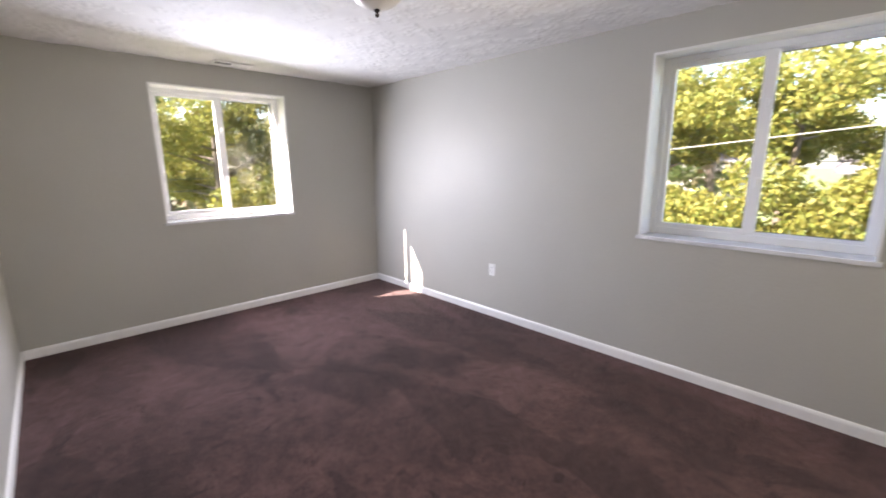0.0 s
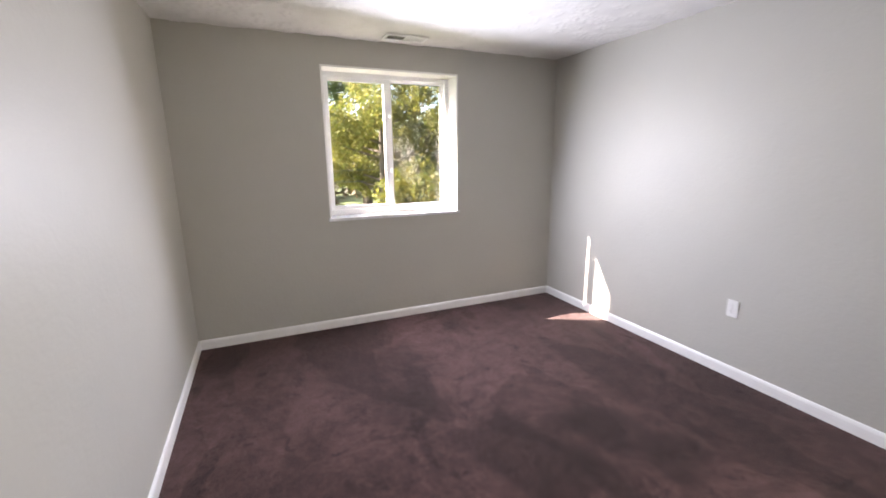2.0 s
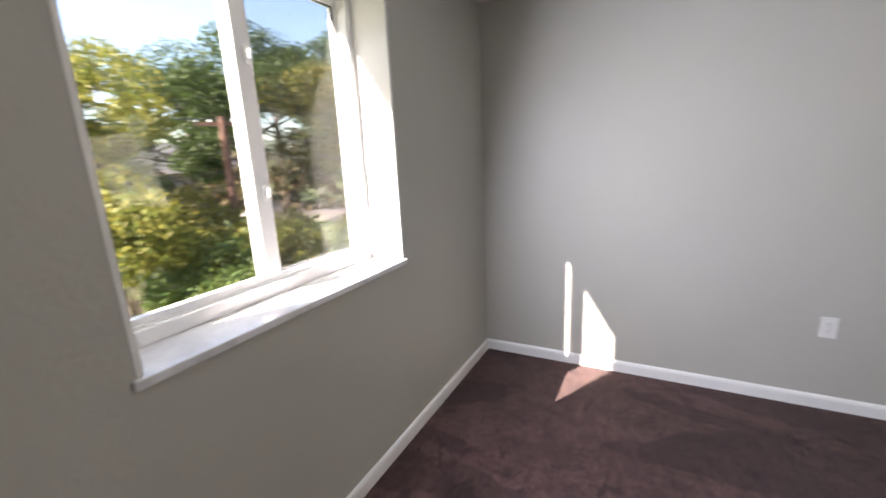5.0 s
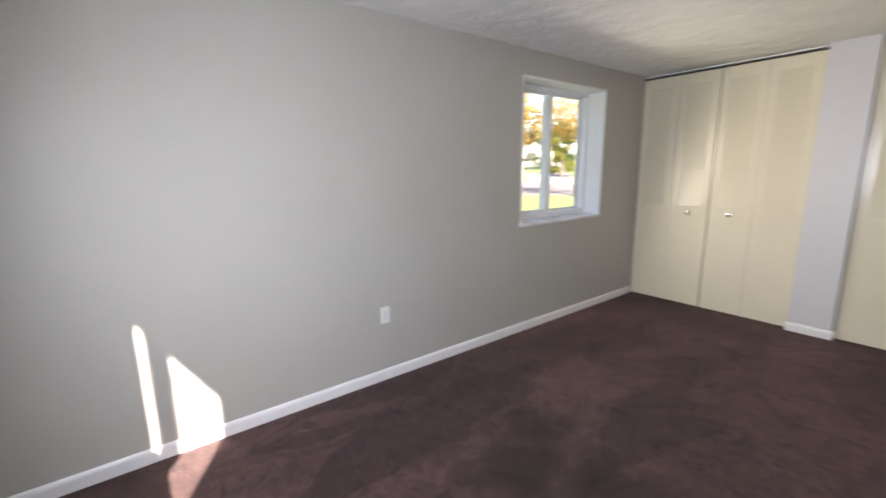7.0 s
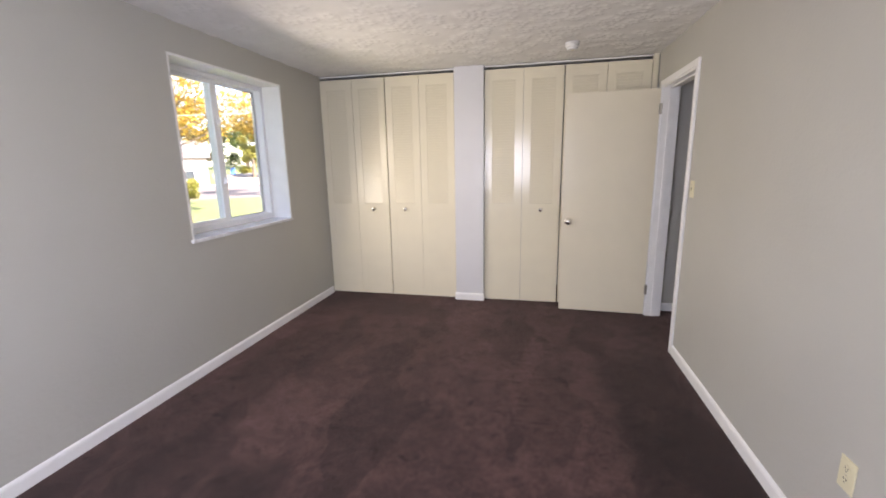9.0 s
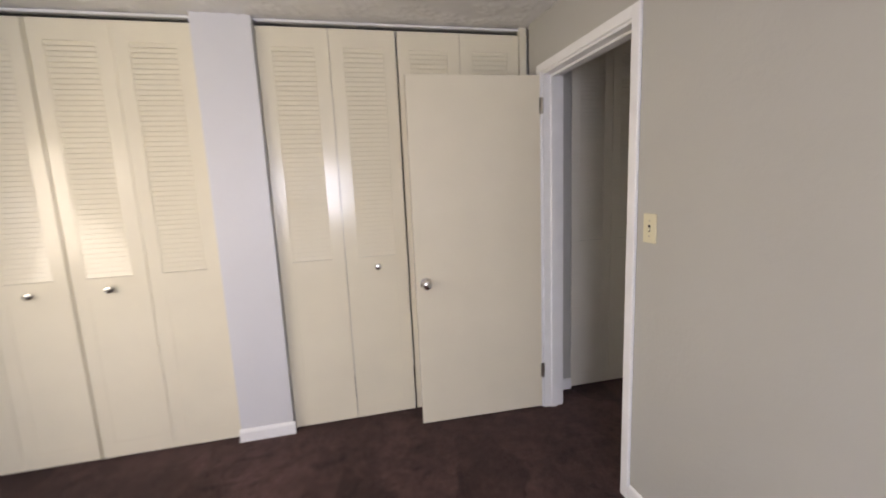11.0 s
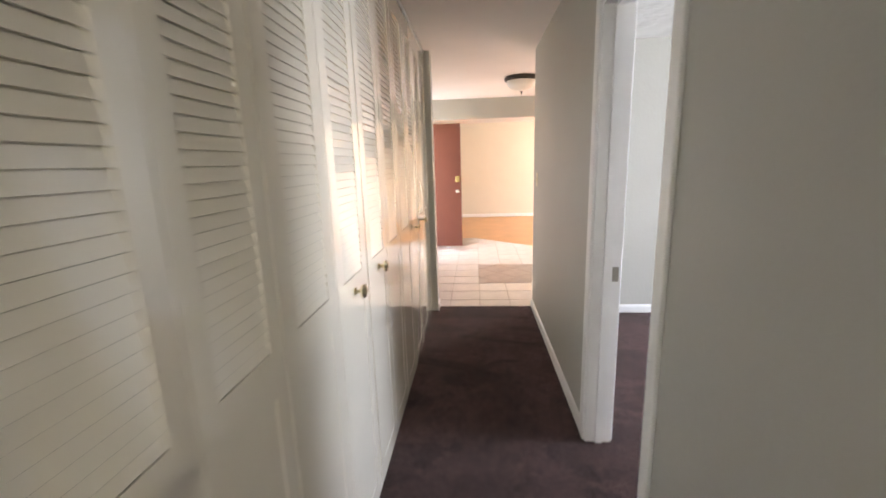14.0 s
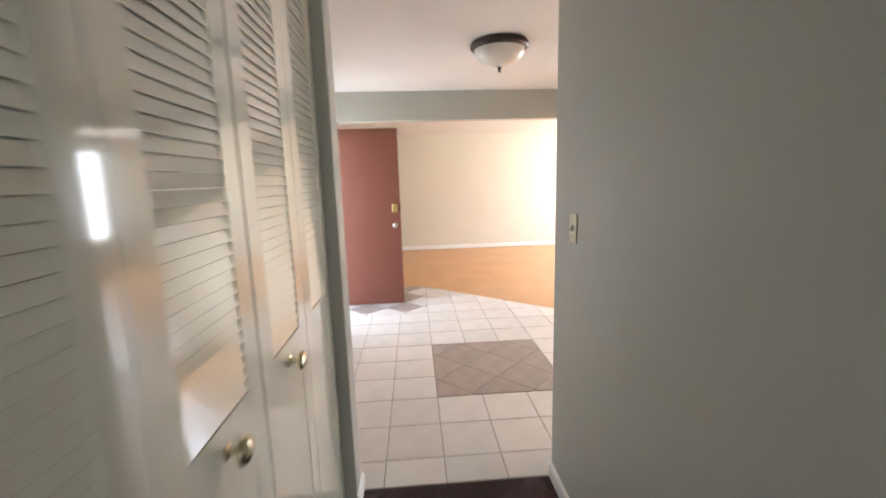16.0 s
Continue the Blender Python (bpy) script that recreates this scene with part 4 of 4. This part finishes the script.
tree(p.x, p.y, 8.0, 2.2, LEAF_YELLOW, "slim yellow-green tree beside the drive", 15, 0.14, 7000, 0.08, p.z)
p = on_hill(92, 0.0)
tree(p.x, p.y, 11.0, 6.0, LEAF_WOODS, "large brownish tree behind the garage", 16, 0.2, 9000, 0.1, p.z)
p = on_hill(95, 9.0)
tree(p.x, p.y, 10.0, 6.0, LEAF_DARK, "dark green tree behind the drive", 17, 0.2, 9000, 0.1, p.z)
p = on_hill(37, -0.9)
bush(p.x, p.y, 1.1, 1.9, LEAF_YELLOW, "rounded yellow shrub beside the side street", 60, 0.07, 4200, p.z)
tree(34.0, 9.0, 11.0, 4.2, LEAF_GREEN, "green tree across the street", 13)
tree(34.0, 20.0, 12.0, 4.4, LEAF_YELLOW, "yellowing tree across the street", 14)
for k, (bx, by, bw, bh, bmat) in enumerate(((4.6, 9.6, 1.5, 1.7, LEAF_DARK), (7.4, 9.8, 1.7, 1.6, LEAF_GREEN), (10.2, 10.6, 1.8, 2.0, LEAF_DARK), (6.0, 12.2, 1.6, 1.9, LEAF_GREEN), (9.0, 13.3, 1.8, 2.2, LEAF_YELLOW),
                                            (12.6, 12.4, 1.8, 2.3, LEAF_YELLOW), (15.5, 11.5, 1.9, 2.2, LEAF_GREEN), (6.2, -4.6, 1.0, 1.4, LEAF_YELLOW),
                                            (13.6, 4.6, 2.0, 3.4, LEAF_YELLOW), (14.0, 1.2, 2.1, 3.3, LEAF_YELLOW), (16.5, -1.2, 2.2, 4.6, LEAF_OLIVE), (5.0, 14.0, 1.7, 4.0, LEAF_YELLOW), (7.2, 15.0, 1.6, 3.4, LEAF_OLIVE), (10.6, 9.2, 1.2, 2.6, LEAF_YELLOW))):
    bush(bx, by, bw, bh, bmat, "leafy shrub on the rough slope", 40 + k)


def far_woods():
    """One mass of distant trees round the lot, past counting."""
    rng = np.random.default_rng(77)
    clumps = []
    for i in range(170):
        a = radians(rng.uniform(-15, 74))
        d = rng.uniform(34, 62)
        low = rng.uniform(0.2, 1.0) ** 1.5
        clumps.append((math.sin(a) * d, math.cos(a) * d, GROUND + 0.6 + low * (0.095 * d + 1.0), rng.uniform(1.6, 3.0), 90))
    v, f = leaf_cloud(clumps, 0.42, rng, 0.9)
    v[:, 2] = np.maximum(v[:, 2], GROUND + 0.02)
    me = bpy.data.meshes.new("far_woods")
    me.from_pydata(v.tolist(), [], f.tolist())
    me.materials.append(LEAF_WOODS)
    tagged(new("far_woods", me), "distant band of green and brown autumn woods", "woods", "", "stuff")


far_woods()


def house(m, wide, deep, high, label):
    h = thing("house", m, label, "house")
    bm = bmesh.new()
    box(bm, -wide / 2, wide / 2, 0, deep, 0, high)
    body = part("wall", bm, SIDING, h)
    bm = bmesh.new()
    r = 0.45
    a = [bm.verts.new(p) for p in ((-wide / 2 - r, -r, high), (wide / 2 + r, -r, high), (wide / 2 + r, deep + r, high), (-wide / 2 - r, deep + r, high), (-wide / 2 - r, deep / 2, high + deep * 0.32), (wide / 2 + r, deep / 2, high + deep * 0.32))]
    for q in ((0, 1, 5, 4), (2, 3, 4, 5), (0, 4, 3), (1, 2, 5), (0, 3, 2, 1)):
        bm.faces.new([a[i] for i in q])
    part("roof", bm, ROOF, h, "grey shingle roof")
    for x in (-wide * 0.33, 0.0, wide * 0.33):
        bm = bmesh.new()
        for p in ((-0.6, -0.52, 0.9, 2.1), (0.52, 0.6, 0.9, 2.1), (-0.52, 0.52, 2.02, 2.1), (-0.52, 0.52, 0.9, 0.98)):
            box(bm, x + p[0], x + p[1], -0.06, 0.0, p[2], p[3])
        win = part("window", bm, WHITE, h)
        bm = bmesh.new()
        box(bm, x - 0.52, x + 0.52, -0.03, -0.004, 0.98, 2.02)
        part("pane", bm, DARK_GLASS, win)
    return h


p = on_hill(61.5, -4.9)
house(pose(p.x, p.y, p.z - 0.1, 0, 0, 222.9), 12, 7, 3.6, "white sided garage across the side street")
house(pose(38, -4, GROUND, 0, 0, -90), 13, 8, 2.9, "pale sided single-storey house across the street")
house(pose(37, 14, GROUND, 0, 0, -90), 12, 8, 3.0, "pale sided house across the street behind trees")
house(pose(22, 38, GROUND, 0, 0, 0), 12, 8, 3.2, "pale house far behind the trees")

bin_thing = thing("recycling_bin", Matrix.Translation(on_hill(72, 4.6) + Vector((0, 0, 0.04))) @ pose(0, 0, 0, 0, 0, 43), "blue plastic recycling bin beside the driveway", "bin")
bm = bmesh.new()
box(bm, -0.28, 0.28, -0.3, 0.3, 0.05, 0.95, 0.04)
part("body", bm, BLUE, bin_thing)
bm = bmesh.new()
box(bm, -0.31, 0.31, -0.33, 0.33, 0.95, 1.03, 0.03)
part("lid", bm, BLUE, bin_thing)
for y in (-0.22, 0.22):
    bm = bmesh.new()
    turned(bm, [(0.0, -0.03), (0.1, -0.03), (0.1, 0.03), (0.0, 0.03)], pose(-0.3, y, 0.1, 90, 0, 0), 16)
    part("wheel", bm, CABLE, bin_thing)

pole = thing("utility_pole", pose(8.95, 15.6, GROUND), "reddish brown wooden utility pole with a crossarm", "utility pole")
bm = bmesh.new()
tube(bm, [(0, 0, 0), (0, 0, 2.5), (0.03, 0, 5.1)], [0.15, 0.135, 0.11], 12)
part("post", bm, POLE_WOOD, pole)
bm = bmesh.new()
box(bm, -0.72, 0.72, -0.06, 0.06, 4.84, 4.95)
bmesh.ops.rotate(bm, verts=bm.verts, matrix=Euler((0, 0, radians(-35))).to_matrix())
part("crossarm", bm, POLE_WOOD, pole)
for k in (-0.64, -0.3, 0.3, 0.64):
    bm = bmesh.new()
    turned(bm, [(0.0, 0.0), (0.03, 0.0), (0.045, 0.05), (0.025, 0.09), (0.0, 0.1)], pose(k * math.cos(radians(-35)), k * math.sin(radians(-35)), 4.95), 10)
    part("insulator", bm, PLATE_WHITE, pole)


def cable(a, b, sag, r=0.012, mat=CABLE, label="thin overhead utility cable"):
    bm = bmesh.new()
    a, b = Vector(a), Vector(b)
    pts = [a.lerp(b, k / 14) - Vector((0, 0, sag * 4 * (k / 14) * (1 - k / 14))) for k in range(15)]
    tube(bm, pts, [r] * 15, 5)
    solid("overhead_cable", bm, mat, label, "cable", group="overhead cables")


for dz, off in ((5.05, 0.6), (5.05, -0.6), (3.5, 0.0), (3.1, 0.0)):
    c, s = math.cos(radians(-35)) * off, math.sin(radians(-35)) * off
    cable((8.95 + c, 15.6 + s, GROUND + dz), (40 + c, 28 + s, GROUND + dz + 0.6), 0.5)
    cable((8.95 + c, 15.6 + s, GROUND + dz), (-25 + c, 25 + s, GROUND + dz + 0.4), 0.5)
cable((8.95, 15.6, GROUND + 4.4), (25.5, -8.0, GROUND + 4.9), 0.4, 0.016)
cable((8.95, 15.6, GROUND + 3.9), (25.5, -8.0, GROUND + 4.3), 0.4, 0.016)

cable((12.0, 14.0, 1.0), (12.5, -14.0, 4.0), 0.25, 0.012, GREY_CABLE, "pale overhead service cable crossing the lawn")

# ---- entry tiles, one by one ----
tile_floor = thing("floor_entry", pose(0, 0, 0), "cream ceramic entry floor with taupe diamond inlays", "floor", kind="structure")
bm = bmesh.new()


def in_tile_area(x, y):
    """The tiled entry ends on a diagonal towards the living room."""
    return -8.42 <= x <= -4.585 and -0.68 <= y <= 4.2 and (x + 8.40) >= (y - 0.47) * 0.87 - 0.0


out = [(-4.585, -0.68), (-4.585, 4.2), (-5.16, 4.2), (-8.40, 0.47), (-8.40, -0.68)]
top_ring = [bm.verts.new((x, y, -0.004)) for x, y in out]
low_ring = [bm.verts.new((x, y, -0.011)) for x, y in out]
bm.faces.new(top_ring)
for i in range(len(out)):
    j = (i + 1) % len(out)
    bm.faces.new((top_ring[i], top_ring[j], low_ring[j], low_ring[i]))
part("grout_bed", bm, GROUT, tile_floor, "grey grout")


def tile_piece(name, poly, mat):
    """One tile from its outline, with a small bevelled rim."""
    cx = sum(p[0] for p in poly) / len(poly)
    cy = sum(p[1] for p in poly) / len(poly)
    bm = bmesh.new()
    rings = []
    for inset, z in ((0.0, -0.004), (0.0, -0.001), (0.003, 0.0)):
        ring = []
        for x, y in poly:
            d = Vector((cx - x, cy - y))
            d = d * min(1.0, inset * 1.4 / max(d.length, 1e-4))
            ring.append(bm.verts.new((x + d.x - cx, y + d.y - cy, z)))
        rings.append(ring)
    for a, b in zip(rings, rings[1:]):
        for i in range(len(poly)):
            j = (i + 1) % len(poly)
            bm.faces.new((a[i], a[j], b[j], b[i]))
    bm.faces.new(rings[-1])
    me = mesh_of(bm, name, mat)
    return me, cx, cy


def clip(poly, nx, ny, d):
    """Keeps the part of a polygon where nx*x + ny*y <= d."""
    res = []
    for i, p in enumerate(poly):
        q = poly[(i + 1) % len(poly)]
        a, b = nx * p[0] + ny * p[1] - d, nx * q[0] + ny * q[1] - d
        if a <= 0:
            res.append(p)
        if a * b < 0:
            k = a / (a - b)
            res.append((p[0] + (q[0] - p[0]) * k, p[1] + (q[1] - p[1]) * k))
    return res


def area(poly):
    return abs(sum(p[0] * q[1] - q[0] * p[1] for p, q in zip(poly, poly[1:] + poly[:1]))) / 2


T, G = 0.305, 0.003
INLAY = (-6.310, -5.395, 0.505, 1.420)
DIAMOND_ROW = -7.52
whole = None
for i in range(-1, 14):
    for j in range(-4, 14):
        x1 = -4.475 - i * T
        x0 = x1 - T
        y0 = 0.20 + j * T
        y1 = y0 + T
        if x0 < -7.22 - 0.01 and y0 < 0.49:
            continue
        if x0 > INLAY[0] - 0.02 and x1 < INLAY[1] + 0.02 and y0 > INLAY[2] - 0.02 and y1 < INLAY[3] + 0.02:
            continue
        poly = [(x0 + G, y0 + G), (x1 - G, y0 + G), (x1 - G, y1 - G), (x0 + G, y1 - G)]
        poly = clip(poly, 1, 0, -4.588)
        poly = clip(poly, 0, -1, 0.678) if poly else poly
        poly = clip(poly, -1, 0.87, 8.40 + 0.87 * 0.47 - 0.003) if poly else poly
        if len(poly) < 3 or area(poly) < 0.0015:
            continue
        if area(poly) > (T - 2 * G) ** 2 * 0.999:
            if whole is None:
                whole = tile_piece("tile", poly, TILE)[0]
            shared("tile", whole, tile_floor, pose((x0 + x1) / 2, (y0 + y1) / 2, 0))
        else:
            me, cx, cy = tile_piece("tile", poly, TILE)
            shared("tile", me, tile_floor, pose(cx, cy, 0))

# taupe inlay of diagonal tiles
D = T / math.sqrt(2)
R2 = math.sqrt(0.5)
for i in range(-4, 5):
    for j in range(-4, 5):
        cu, cv = i * T, j * T
        mx, my = (INLAY[0] + INLAY[1]) / 2, (INLAY[2] + INLAY[3]) / 2
        poly = []
        for a, b in ((-1, -1), (1, -1), (1, 1), (-1, 1)):
            u, v = cu + a * (T / 2 - 0.0009), cv + b * (T / 2 - 0.0009)
            poly.append((mx + (u - v) * R2, my + (u + v) * R2))
        for nx, ny, d in ((1, 0, INLAY[1] - G), (-1, 0, -INLAY[0] - G), (0, 1, INLAY[3] - G), (0, -1, -INLAY[2] - G)):
            poly = clip(poly, nx, ny, d) if poly else poly
        if len(poly) < 3 or area(poly) < 0.001:
            continue
        me, cx, cy = tile_piece("tile", poly, TAUPE_TILE)
        shared("tile", me, tile_floor, pose(cx, cy, 0))

# diamond pattern before the front door
for i in range(-3, 4):
    for j in range(-4, 4):
        cu, cv = i * D * math.sqrt(2) * 1.0, j * D * math.sqrt(2) * 1.0
        mx, my = -7.47, 0.25
        poly = []
        for a, b in ((-1, -1), (1, -1), (1, 1), (-1, 1)):
            u, v = cu + a * (T / 2 - 0.003), cv + b * (T / 2 - 0.003)
            poly.append((mx + (u - v) * R2, my + (u + v) * R2))
        for nx, ny, d in ((1, 0, -7.225 - G), (-1, 0, 8.40 - G), (0, 1, 0.505 - G), (0, -1, 0.678)):
            poly = clip(poly, nx, ny, d) if poly else poly
        if len(poly) < 3 or area(poly) < 0.001:
            continue
        me, cx, cy = tile_piece("tile", poly, TAUPE_TILE if (i + j) % 2 == 0 else TILE)
        shared("tile", me, tile_floor, pose(cx, cy, 0))
